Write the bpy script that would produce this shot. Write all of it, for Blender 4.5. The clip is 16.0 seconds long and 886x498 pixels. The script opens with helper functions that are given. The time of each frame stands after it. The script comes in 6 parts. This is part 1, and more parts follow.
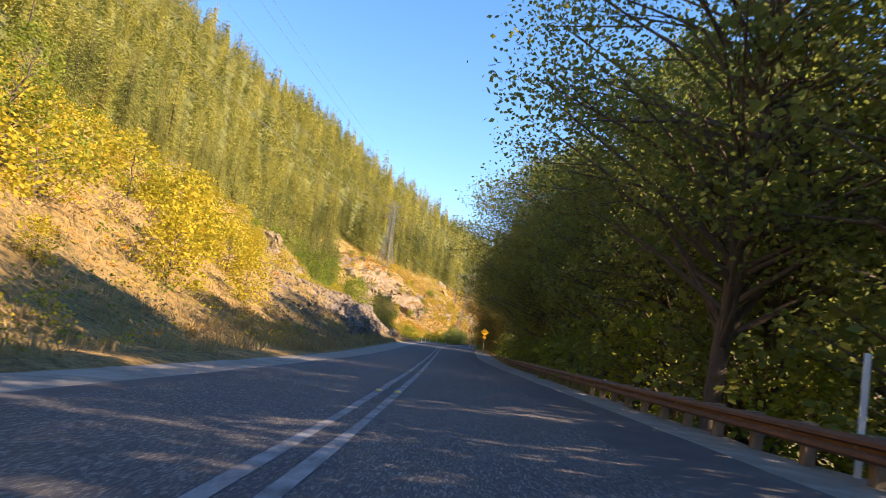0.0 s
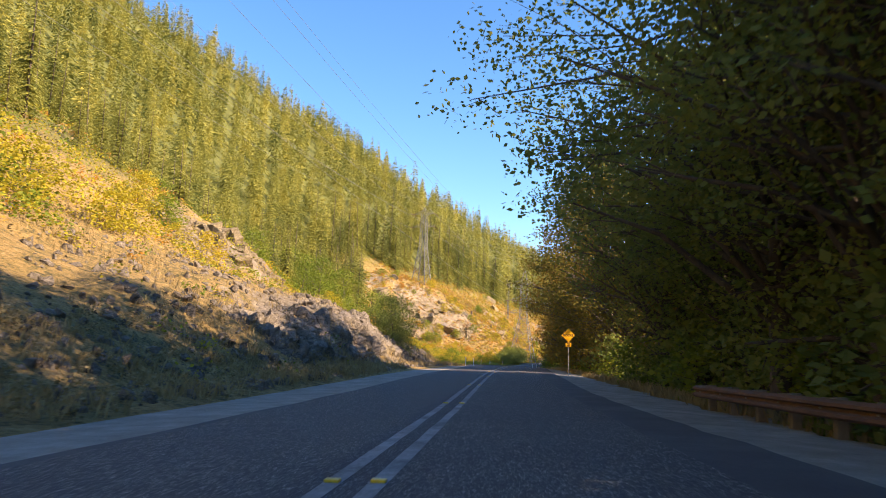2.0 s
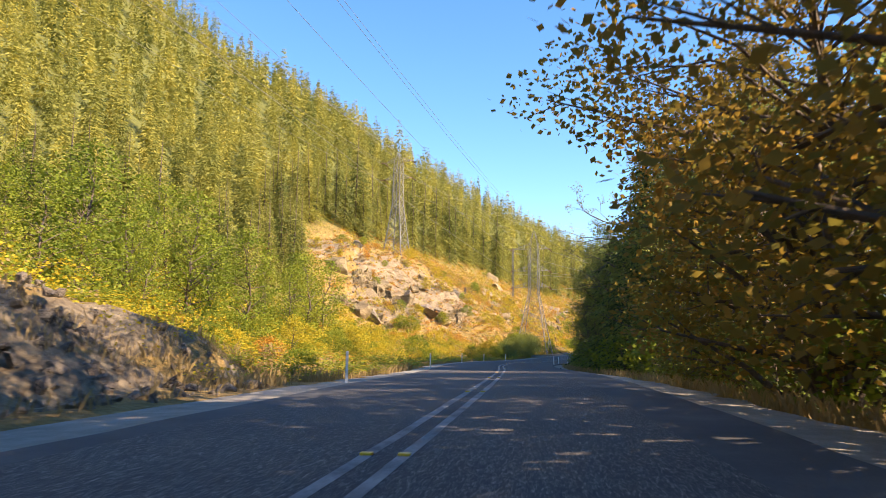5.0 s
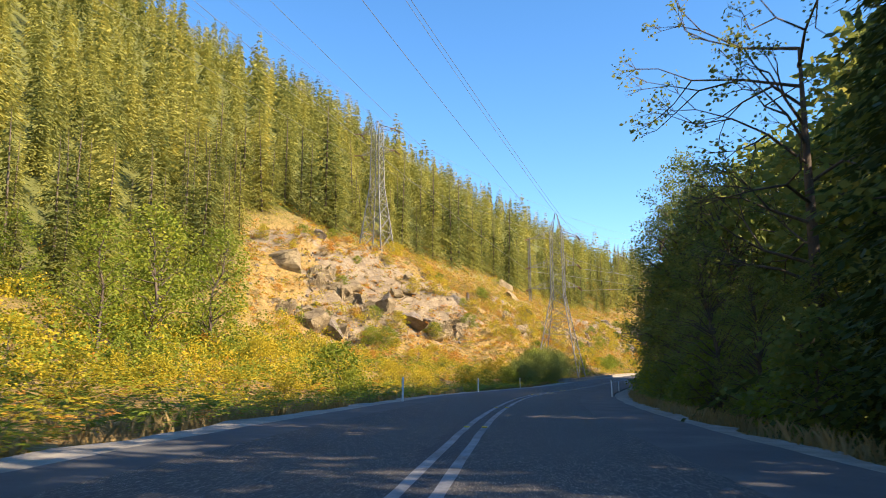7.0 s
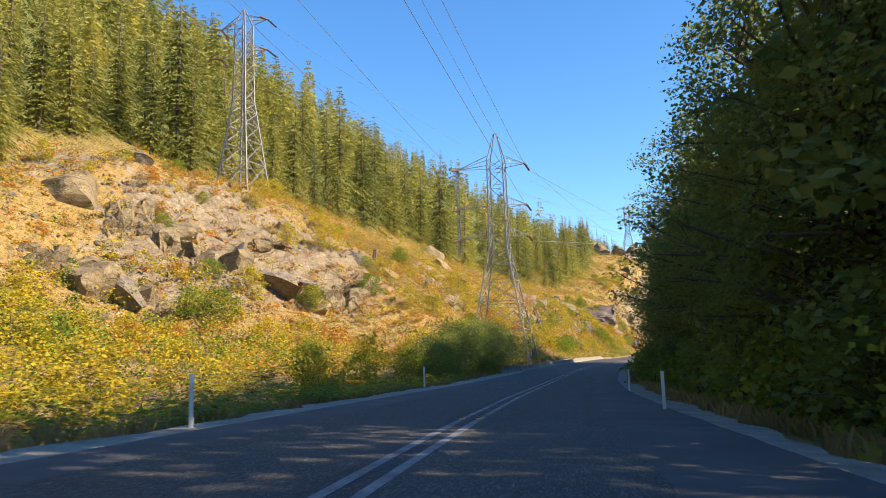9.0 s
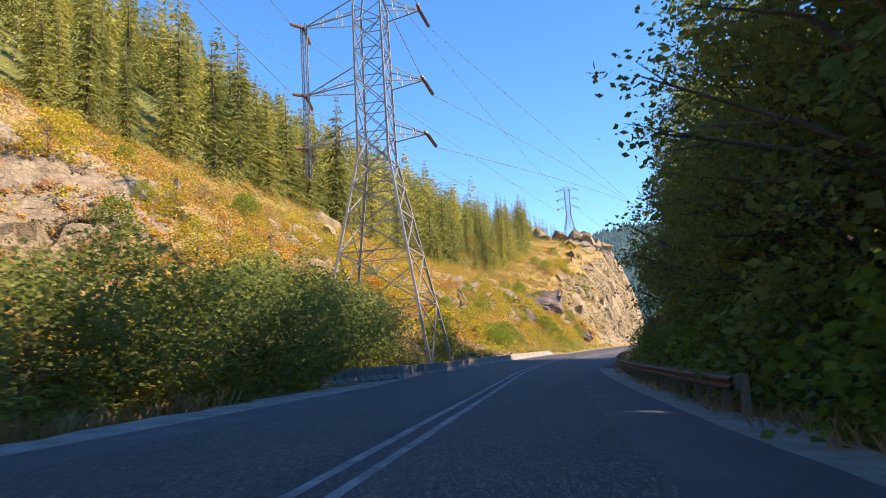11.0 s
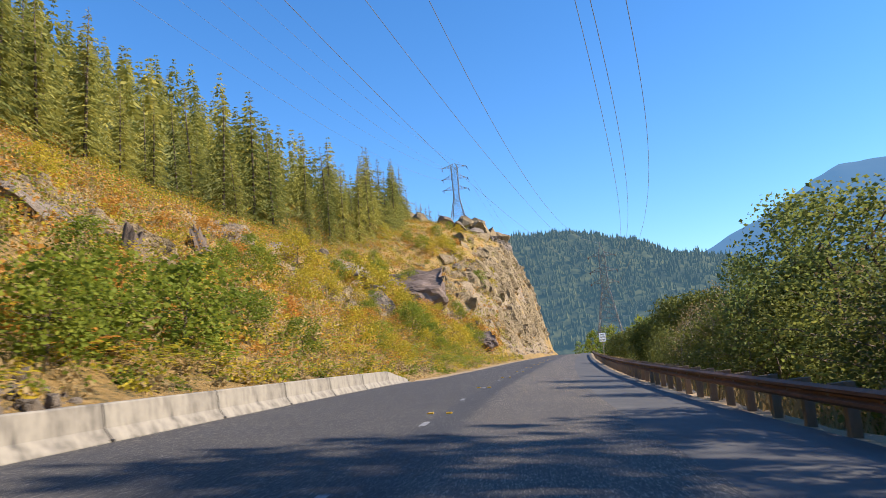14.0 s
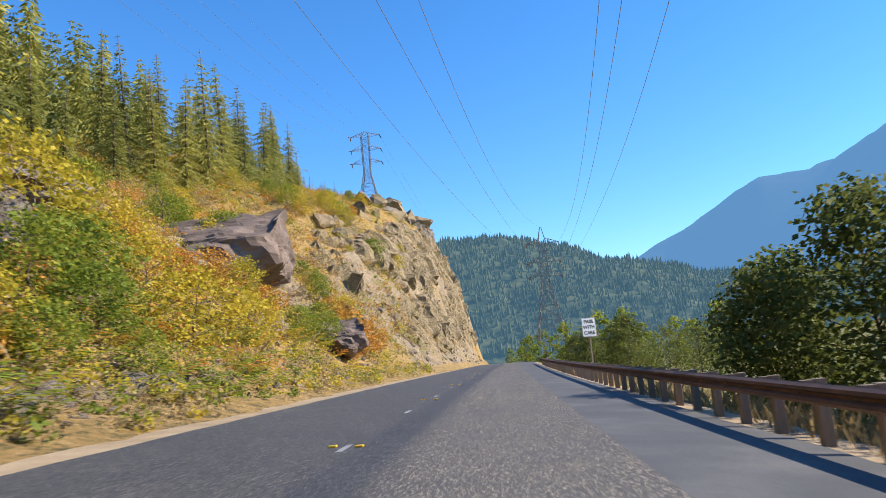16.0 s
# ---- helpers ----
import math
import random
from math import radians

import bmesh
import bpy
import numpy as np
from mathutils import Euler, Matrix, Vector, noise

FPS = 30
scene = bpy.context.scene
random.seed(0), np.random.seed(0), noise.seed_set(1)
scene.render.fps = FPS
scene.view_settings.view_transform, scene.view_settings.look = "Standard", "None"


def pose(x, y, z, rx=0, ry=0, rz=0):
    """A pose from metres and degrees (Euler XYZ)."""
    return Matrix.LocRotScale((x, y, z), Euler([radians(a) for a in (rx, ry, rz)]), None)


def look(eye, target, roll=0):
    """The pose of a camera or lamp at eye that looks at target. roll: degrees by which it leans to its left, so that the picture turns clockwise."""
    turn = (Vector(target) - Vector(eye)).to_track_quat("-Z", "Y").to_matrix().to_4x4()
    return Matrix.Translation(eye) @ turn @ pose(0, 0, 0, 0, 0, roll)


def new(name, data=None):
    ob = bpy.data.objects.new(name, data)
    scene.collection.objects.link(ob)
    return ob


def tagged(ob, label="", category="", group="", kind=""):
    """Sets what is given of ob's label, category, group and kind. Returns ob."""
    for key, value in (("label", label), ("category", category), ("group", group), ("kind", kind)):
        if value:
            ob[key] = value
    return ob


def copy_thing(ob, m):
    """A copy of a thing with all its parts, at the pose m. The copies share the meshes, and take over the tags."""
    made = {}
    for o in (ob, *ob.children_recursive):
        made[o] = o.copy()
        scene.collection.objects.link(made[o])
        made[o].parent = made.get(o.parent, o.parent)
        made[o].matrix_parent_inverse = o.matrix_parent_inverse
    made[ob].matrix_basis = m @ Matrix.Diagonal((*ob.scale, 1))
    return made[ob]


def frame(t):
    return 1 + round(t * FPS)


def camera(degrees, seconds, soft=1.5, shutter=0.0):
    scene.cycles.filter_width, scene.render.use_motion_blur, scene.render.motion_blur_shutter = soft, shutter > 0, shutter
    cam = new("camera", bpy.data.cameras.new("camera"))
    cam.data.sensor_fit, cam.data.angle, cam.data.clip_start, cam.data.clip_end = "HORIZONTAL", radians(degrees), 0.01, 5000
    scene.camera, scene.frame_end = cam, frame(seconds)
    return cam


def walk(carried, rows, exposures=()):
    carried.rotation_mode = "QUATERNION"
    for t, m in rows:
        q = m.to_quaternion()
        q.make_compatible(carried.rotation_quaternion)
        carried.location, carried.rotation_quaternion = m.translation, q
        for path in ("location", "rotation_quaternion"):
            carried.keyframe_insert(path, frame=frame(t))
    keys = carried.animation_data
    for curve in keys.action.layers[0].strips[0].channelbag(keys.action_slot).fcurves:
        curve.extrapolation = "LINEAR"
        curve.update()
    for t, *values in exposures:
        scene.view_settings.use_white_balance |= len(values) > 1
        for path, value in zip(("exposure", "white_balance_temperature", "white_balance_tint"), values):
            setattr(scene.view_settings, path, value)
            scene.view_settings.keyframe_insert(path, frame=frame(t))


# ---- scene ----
cam = camera(60.4, 16.0, soft=0.55, shutter=0.12)
# seconds, x, y, z, yaw, pitch, roll of the carried camera
PATH = [
    (0, 0.00, 0.00, 1.12, 3.57, 6.59, 8.85),
    (0.5, -0.14, 10.77, 0.99, 5.43, 6.71, 7.19),
    (1, -0.59, 22.51, 0.89, 6.85, 6.96, 5.24),
    (1.5, -1.12, 34.56, 0.76, 7.20, 7.24, 4.25),
    (2, -1.60, 46.60, 0.65, 7.17, 8.10, 2.76),
    (2.5, -2.21, 58.92, 0.67, 7.19, 8.92, 0.72),
    (3, -2.55, 71.06, 0.63, 7.27, 8.55, -0.84),
    (3.5, -2.93, 82.20, 0.70, 7.10, 7.52, -0.89),
    (4, -3.16, 93.82, 0.94, 7.06, 7.06, 0.08),
    (4.2, -3.19, 98.70, 0.90, 7.21, 7.04, 0.49),
    (6.3, -3.56, 152.89, 1.01, 8.88, 9.33, 0.01),
    (6.5, -3.95, 158.04, 0.97, 9.14, 9.52, -0.42),
    (7, -5.11, 170.95, 0.67, 8.98, 9.45, -0.41),
    (7.5, -6.06, 183.57, 0.58, 8.28, 9.16, -0.63),
    (8, -6.28, 195.65, 0.62, 6.48, 8.83, -1.25),
    (8.5, -6.04, 207.37, 0.54, 5.63, 8.69, -1.61),
    (9, -5.53, 219.29, 0.50, 4.61, 8.58, -1.87),
    (9.2, -5.15, 224.08, 0.42, 4.08, 8.59, -1.75),
    (11.3, -0.43, 276.03, 0.01, -0.57, 8.59, -3.73),
    (11.5, 0.32, 281.24, 0.05, -0.82, 8.58, -3.70),
    (12, 2.04, 294.78, 0.21, -1.69, 8.56, -3.84),
    (12.5, 3.76, 308.58, 0.26, -2.84, 8.53, -4.03),
    (13, 5.99, 322.02, 0.41, -4.16, 8.71, -4.30),
    (13.5, 8.57, 335.28, 0.55, -6.08, 9.14, -4.70),
    (14, 11.40, 348.04, 0.74, -8.59, 9.23, -4.98),
    (14.5, 14.54, 360.69, 0.94, -11.04, 9.12, -5.17),
    (15, 18.14, 373.27, 1.16, -12.52, 9.25, -5.28),
    (15.5, 22.36, 387.12, 1.24, -13.32, 9.47, -5.39),
    (16, 26.77, 401.77, 1.47, -13.92, 9.44, -5.32),
]
walk(cam, [(t, pose(x, y, z, 90 + pitch, 0, yaw) @ pose(0, 0, 0, 0, 0, roll)) for t, x, y, z, yaw, pitch, roll in PATH], exposures=[(0, 1.52, 7900, 24), (2.5, 1.42, 7800, 22), (4, 1.6, 7900, 22), (6.5, 1.4, 7600, 16), (9, 1.18, 7200, 14), (11.5, 1.3, 6800, 22), (13, 1.1, 6850, 22), (14, 0.9, 6550, 16), (16, 0.97, 6250, 13)])

# ---- world, sun ----
SUN_EL, SUN_AZ = 33.0, 104.0  # degrees; azimuth clockwise from +y
world = bpy.data.worlds.new("sky")
world.use_nodes = True
scene.world = world
wn = world.node_tree.nodes
sky = wn.new("ShaderNodeTexSky")
sky.sky_type = 'NISHITA'
sky.sun_disc = False
sky.sun_elevation, sky.sun_rotation = radians(SUN_EL), radians(SUN_AZ)
sky.altitude, sky.air_density, sky.dust_density, sky.ozone_density = 300, 1.0, 0.0, 5.0
wn["Background"].inputs["Strength"].default_value = 0.135
hue = wn.new("ShaderNodeHueSaturation")
hue.inputs["Saturation"].default_value = 1.2
world.node_tree.links.new(sky.outputs[0], hue.inputs["Color"])
world.node_tree.links.new(hue.outputs[0], wn["Background"].inputs["Color"])
sun_data = bpy.data.lights.new("sun", 'SUN')
sun_data.energy, sun_data.angle, sun_data.color = 5.0, radians(0.55), (1.0, 0.88, 0.68)
sun = new("sun", sun_data)
_az, _el = radians(SUN_AZ), radians(SUN_EL)
SUN_DIR = Vector((math.sin(_az) * math.cos(_el), math.cos(_az) * math.cos(_el), math.sin(_el)))
sun.matrix_world = look((200, 100, 300), Vector((200, 100, 300)) - SUN_DIR)


# ---- materials ----
def material(name):
    m = bpy.data.materials.new(name)
    m.use_nodes = True
    return m, m.node_tree.nodes, m.node_tree.links


def ramp(nodes, stops):
    r = nodes.new("ShaderNodeValToRGB")
    el = r.color_ramp.elements
    while len(el) < len(stops):
        el.new(0.5)
    for e, (p, c) in zip(el, stops):
        e.position, e.color = p, (*c, 1)
    return r


def tex(nodes, links, scale, detail=6, rough=0.6, kind="noise", coord="Object", stretch=None):
    co = nodes.new("ShaderNodeTexCoord")
    t = nodes.new("ShaderNodeTexNoise" if kind == "noise" else "ShaderNodeTexVoronoi")
    t.inputs["Scale"].default_value = scale
    if kind == "noise":
        t.inputs["Detail"].default_value, t.inputs["Roughness"].default_value = detail, rough
    if stretch:
        mp = nodes.new("ShaderNodeMapping")
        mp.inputs["Scale"].default_value = stretch
        links.new(co.outputs[coord], mp.inputs["Vector"])
        links.new(mp.outputs[0], t.inputs["Vector"])
    else:
        links.new(co.outputs[coord], t.inputs["Vector"])
    return t


def mixc(nodes, links, fac, a, b, kind='MIX'):
    m = nodes.new("ShaderNodeMix")
    m.data_type, m.blend_type = 'RGBA', kind
    for sock, v in ((m.inputs[0], fac), (m.inputs[6], a), (m.inputs[7], b)):
        if isinstance(v, (int, float)):
            sock.default_value = v
        elif isinstance(v, tuple):
            sock.default_value = (*v, 1)
        else:
            links.new(v, sock)
    return m.outputs[2]


def bump(nodes, links, height, strength, distance, bsdf):
    b = nodes.new("ShaderNodeBump")
    b.inputs["Strength"].default_value, b.inputs["Distance"].default_value = strength, distance
    links.new(height, b.inputs["Height"])
    links.new(b.outputs[0], bsdf.inputs["Normal"])
    return b


def simple(name, stops, scale, rough, metal=0.0, bumps=0.3, dist=0.01, fine=None, coord="Object", stretch=None):
    """Two noises, coarse and fine, through one ramp."""
    m, n, l = material(name)
    b = n["Principled BSDF"]
    t = tex(n, l, scale, coord=coord, stretch=stretch)
    f = tex(n, l, fine or scale * 9, coord=coord, stretch=stretch)
    r = ramp(n, stops)
    l.new(mixc(n, l, 0.4, t.outputs["Fac"], f.outputs["Fac"]), r.inputs[0])
    l.new(r.outputs[0], b.inputs["Base Color"])
    b.inputs["Roughness"].default_value, b.inputs["Metallic"].default_value = rough, metal
    bump(n, l, f.outputs["Fac"], bumps, dist, b)
    return m


def leaf_material(name, stops, clear=0.35, each=0.26, coarse=0.3, swing=1.1, own=0.3):
    """Leaves: each its own tint, each plant its own too, some light coming through."""
    m, n, l = material(name)
    b = n["Principled BSDF"]
    geo = n.new("ShaderNodeNewGeometry")
    inf = n.new("ShaderNodeObjectInfo")
    big = tex(n, l, coarse, 2)
    add = n.new("ShaderNodeMath")
    add.operation = 'MULTIPLY_ADD'
    l.new(geo.outputs["Random Per Island"], add.inputs[0])
    add.inputs[1].default_value = each
    sc = n.new("ShaderNodeMath")
    sc.operation = 'MULTIPLY_ADD'
    l.new(inf.outputs["Random"], sc.inputs[0])
    sc.inputs[1].default_value = own
    tint = n.new("ShaderNodeAttribute")
    tint.attribute_name = "tint"
    sc2 = n.new("ShaderNodeMath")
    sc2.operation = 'MULTIPLY_ADD'
    l.new(big.outputs["Fac"], sc2.inputs[0])
    sc2.inputs[1].default_value, sc2.inputs[2].default_value = swing, 0.5 - 0.5 * each - 0.5 * own - 0.5 * swing
    plus = n.new("ShaderNodeMath")
    plus.operation = 'ADD'
    l.new(sc2.outputs[0], plus.inputs[0])
    l.new(tint.outputs["Fac"], plus.inputs[1])
    l.new(plus.outputs[0], sc.inputs[2])
    l.new(sc.outputs[0], add.inputs[2])
    r = ramp(n, stops)
    l.new(add.outputs[0], r.inputs[0])
    l.new(r.outputs[0], b.inputs["Base Color"])
    b.inputs["Roughness"].default_value = 0.65
    b.inputs["Specular IOR Level"].default_value = 0.22
    tr = n.new("ShaderNodeBsdfTranslucent")
    l.new(r.outputs[0], tr.inputs["Color"])
    mx = n.new("ShaderNodeMixShader")
    mx.inputs[0].default_value = clear
    l.new(b.outputs[0], mx.inputs[1])
    l.new(tr.outputs[0], mx.inputs[2])
    l.new(mx.outputs[0], n["Material Output"].inputs["Surface"])
    return m


MAT = {}
MAT["leaf_dark"] = leaf_material("leaf_dark", [(0.0, (0.085, 0.13, 0.04)), (0.45, (0.19, 0.235, 0.06)), (0.8, (0.29, 0.29, 0.07)), (1.0, (0.38, 0.31, 0.075))], 0.52)
# olive leaves, darkened to carry the shade on the shrubs' near side
MAT["leaf_olive"] = leaf_material("leaf_olive", [(0.0, (0.06, 0.085, 0.026)), (0.5, (0.14, 0.16, 0.036)), (1.0, (0.27, 0.25, 0.06))], 0.4)
MAT["leaf_gold"] = leaf_material("leaf_gold", [(0.0, (0.09, 0.11, 0.028)), (0.4, (0.20, 0.17, 0.035)), (0.75, (0.36, 0.22, 0.045)), (1.0, (0.48, 0.22, 0.05))], 0.55)
MAT["leaf_green"] = leaf_material("leaf_green", [(0.0, (0.07, 0.12, 0.018)), (0.5, (0.20, 0.25, 0.03)), (1.0, (0.40, 0.38, 0.042))], 0.45)
MAT["leaf_yellow"] = leaf_material("leaf_yellow", [(0.0, (0.20, 0.21, 0.022)), (0.5, (0.47, 0.38, 0.035)), (1.0, (0.64, 0.43, 0.042))], 0.45)
MAT["leaf_orange"] = leaf_material("leaf_orange", [(0.0, (0.28, 0.19, 0.04)), (0.5, (0.52, 0.27, 0.05)), (1.0, (0.58, 0.20, 0.045))], 0.4)
MAT["leaf_dry"] = leaf_material("leaf_dry", [(0.0, (0.14, 0.11, 0.05)), (0.5, (0.34, 0.25, 0.115)), (1.0, (0.46, 0.35, 0.18))], 0.3)
MAT["needle"] = leaf_material("needle", [(0.0, (0.045, 0.065, 0.026)), (0.3, (0.15, 0.17, 0.046)), (0.62, (0.31, 0.295, 0.068)), (0.9, (0.45, 0.385, 0.085)), (1.0, (0.52, 0.42, 0.09))], 0.42, 0.16, 0.11, 0.8, 0.3)
# darker copy of needle: the roadside trees' shade is put into the colour
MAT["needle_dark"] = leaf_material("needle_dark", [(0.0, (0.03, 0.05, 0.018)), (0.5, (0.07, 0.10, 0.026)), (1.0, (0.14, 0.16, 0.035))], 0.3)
MAT["grass_dry"] = leaf_material("grass_dry", [(0.0, (0.20, 0.14, 0.06)), (0.5, (0.36, 0.26, 0.12)), (1.0, (0.5, 0.38, 0.19))], 0.3)
MAT["bark"] = simple("bark", [(0.3, (0.05, 0.035, 0.025)), (0.7, (0.17, 0.13, 0.10))], 3, 0.9, bumps=0.7, dist=0.03, stretch=(1, 1, 0.2))
MAT["bark_pale"] = simple("bark_pale", [(0.3, (0.18, 0.15, 0.12)), (0.7, (0.36, 0.32, 0.26))], 3, 0.9, bumps=0.6, dist=0.02, stretch=(1, 1, 0.2))
MAT["galvanised"] = simple("galvanised", [(0.3, (0.20, 0.195, 0.185)), (0.7, (0.31, 0.30, 0.285))], 2, 0.65, 0.3, 0.1)
MAT["insulator"] = simple("insulator", [(0.3, (0.10, 0.05, 0.03)), (0.7, (0.2, 0.1, 0.06))], 5, 0.3, 0, 0.1)
MAT["wire"] = simple("wire", [(0.3, (0.18, 0.18, 0.19)), (0.7, (0.35, 0.35, 0.36))], 2, 0.45, 0.6, 0.05)
MAT["rust"] = simple("rust", [(0.25, (0.075, 0.034, 0.02)), (0.5, (0.145, 0.066, 0.036)), (0.75, (0.24, 0.12, 0.07))], 1.5, 0.75, 0.1, 0.3, 0.004)
MAT["post_wood"] = simple("post_wood", [(0.3, (0.12, 0.085, 0.06)), (0.7, (0.30, 0.235, 0.17))], 3, 0.85, bumps=0.5, stretch=(1, 1, 0.15))
MAT["white_plastic"] = simple("white_plastic", [(0.3, (0.66, 0.67, 0.66)), (0.7, (0.8, 0.8, 0.78))], 4, 0.5, bumps=0.05)
MAT["sign_yellow"] = simple("sign_yellow", [(0.3, (0.85, 0.38, 0.008)), (0.7, (0.93, 0.45, 0.012))], 3, 0.45, bumps=0.03)
MAT["sign_black"] = simple("sign_black", [(0.3, (0.012, 0.011, 0.01)), (0.7, (0.03, 0.027, 0.025))], 5, 0.5, bumps=0.03)
MAT["sign_white"] = simple("sign_white", [(0.3, (0.70, 0.71, 0.72)), (0.7, (0.82, 0.82, 0.82))], 4, 0.45, bumps=0.03)
MAT["reflector"] = simple("reflector", [(0.3, (0.75, 0.42, 0.01)), (0.7, (0.85, 0.55, 0.02))], 30, 0.3, bumps=0.05)


def road_material():
    m, n, l = material("asphalt")
    b = n["Principled BSDF"]
    uv = n.new("ShaderNodeUVMap")
    sp = n.new("ShaderNodeSeparateXYZ")
    l.new(uv.outputs[0], sp.inputs[0])
    chip = tex(n, l, 58, kind="voronoi")
    grit = tex(n, l, 14, 8, 0.75)
    patch = tex(n, l, 0.16, 4)
    streak = tex(n, l, 0.55, 5, 0.6)
    r = ramp(n, [(0.0, (0.017, 0.018, 0.021)), (0.4, (0.033, 0.034, 0.037)), (0.66, (0.054, 0.054, 0.056)), (0.75, (0.095, 0.09, 0.083)), (0.84, (0.34, 0.31, 0.265))])
    pick = n.new("ShaderNodeSeparateColor")
    l.new(chip.outputs["Color"], pick.inputs[0])
    l.new(mixc(n, l, 0.3, pick.outputs[0], grit.outputs["Fac"]), r.inputs[0])
    tone = ramp(n, [(0.3, (0.72, 0.74, 0.8)), (0.7, (1.15, 1.1, 1.02))])
    l.new(mixc(n, l, 0.5, patch.outputs["Fac"], streak.outputs["Fac"]), tone.inputs[0])
    c = mixc(n, l, 1.0, r.outputs[0], tone.outputs[0], 'MULTIPLY')
    # smoother, darker seam down the middle and wheel tracks
    ab = n.new("ShaderNodeMath")
    ab.operation = 'ABSOLUTE'
    l.new(sp.outputs[0], ab.inputs[0])
    seam = ramp(n, [(0.0, (0.7, 0.75, 0.85)), (0.055, (0.7, 0.75, 0.85)), (0.085, (1, 1, 1)), (1, (1, 1, 1))])
    dv = n.new("ShaderNodeMath")
    dv.operation = 'DIVIDE'
    dv.inputs[1].default_value = 5.0
    l.new(ab.outputs[0], dv.inputs[0])
    l.new(dv.outputs[0], seam.inputs[0])
    c = mixc(n, l, 1.0, c, seam.outputs[0], 'MULTIPLY')
    # the first stretch is greyer, with fill light for its shade put into the colour; further on the downhill lane is
    # worn paler, the other is newer and darker
    lane = n.new("ShaderNodeMapRange")
    for k, v in ((1, 0.15), (2, 0.75)):
        lane.inputs[k].default_value = v
    l.new(sp.outputs[0], lane.inputs[0])
    along = n.new("ShaderNodeMapRange")
    for k, v in ((1, 345.0), (2, 375.0)):
        along.inputs[k].default_value = v
    l.new(sp.outputs[1], along.inputs[0])
    pale = ramp(n, [(0.0, (0.74, 0.75, 0.79)), (1.0, (1.4, 1.32, 1.2))])
    l.new(lane.outputs[0], pale.inputs[0])
    # multiplier over 1 at the start: brightens the shaded road by colour alone
    old = ramp(n, [(0.0, (1.4, 1.4, 1.42)), (1.0, (1.0, 1.0, 1.0))])
    begin = n.new("ShaderNodeMapRange")
    for k, v in ((1, 110.0), (2, 190.0)):
        begin.inputs[k].default_value = v
    l.new(sp.outputs[1], begin.inputs[0])
    l.new(begin.outputs[0], old.inputs[0])
    c = mixc(n, l, 1.0, c, old.outputs[0], 'MULTIPLY')
    c = mixc(n, l, along.outputs[0], c, mixc(n, l, 1.0, c, pale.outputs[0], 'MULTIPLY'))
    l.new(c, b.inputs["Base Color"])
    b.inputs["Roughness"].default_value = 0.82
    bump(n, l, chip.outputs["Distance"], 0.4, 0.01, b)
    return m


MAT["asphalt"] = road_material()
MAT["shoulder"] = simple("shoulder", [(0.3, (0.04, 0.042, 0.047)), (0.5, (0.065, 0.067, 0.072)), (0.7, (0.12, 0.118, 0.115))], 0.6, 0.85, bumps=0.4, fine=30)
MAT["gravel"] = simple("gravel", [(0.25, (0.11, 0.10, 0.088)), (0.5, (0.25, 0.232, 0.20)), (0.75, (0.42, 0.39, 0.345))], 1.2, 0.95, bumps=0.8, dist=0.03, fine=22)
MAT["paint"] = simple("paint", [(0.36, (0.05, 0.054, 0.062)), (0.46, (0.14, 0.148, 0.16)), (0.6, (0.27, 0.28, 0.295))], 1.4, 0.7, bumps=0.2, fine=20)
MAT["dry_earth"] = simple("dry_earth", [(0.25, (0.16, 0.11, 0.06)), (0.5, (0.30, 0.22, 0.13)), (0.75, (0.44, 0.35, 0.23))], 0.8, 0.95, bumps=0.7, dist=0.03, fine=14)
MAT["concrete"] = simple("concrete", [(0.34, (0.07, 0.066, 0.06)), (0.44, (0.15, 0.138, 0.118)), (0.54, (0.235, 0.218, 0.185)), (0.68, (0.31, 0.288, 0.24))], 2.0, 0.9, bumps=0.3, dist=0.01, fine=9, stretch=(1, 1, 0.35))


def warped(n, l, scale, amount, stretch, of=0.9):
    """Texture coordinates bent by a noise, so that joints run crooked."""
    co = n.new("ShaderNodeTexCoord")
    nz = n.new("ShaderNodeTexNoise")
    nz.inputs["Scale"].default_value, nz.inputs["Detail"].default_value = of, 5
    l.new(co.outputs["Object"], nz.inputs["Vector"])
    ad = n.new("ShaderNodeVectorMath")
    ad.operation = 'MULTIPLY_ADD'
    l.new(nz.outputs["Color"], ad.inputs[0])
    ad.inputs[1].default_value = (amount, amount, amount)
    l.new(co.outputs["Object"], ad.inputs[2])
    mp = n.new("ShaderNodeMapping")
    mp.inputs["Scale"].default_value = stretch
    l.new(ad.outputs[0], mp.inputs["Vector"])
    v = n.new("ShaderNodeTexVoronoi")
    v.feature = 'DISTANCE_TO_EDGE'
    v.inputs["Scale"].default_value = scale
    l.new(mp.outputs[0], v.inputs["Vector"])
    return v


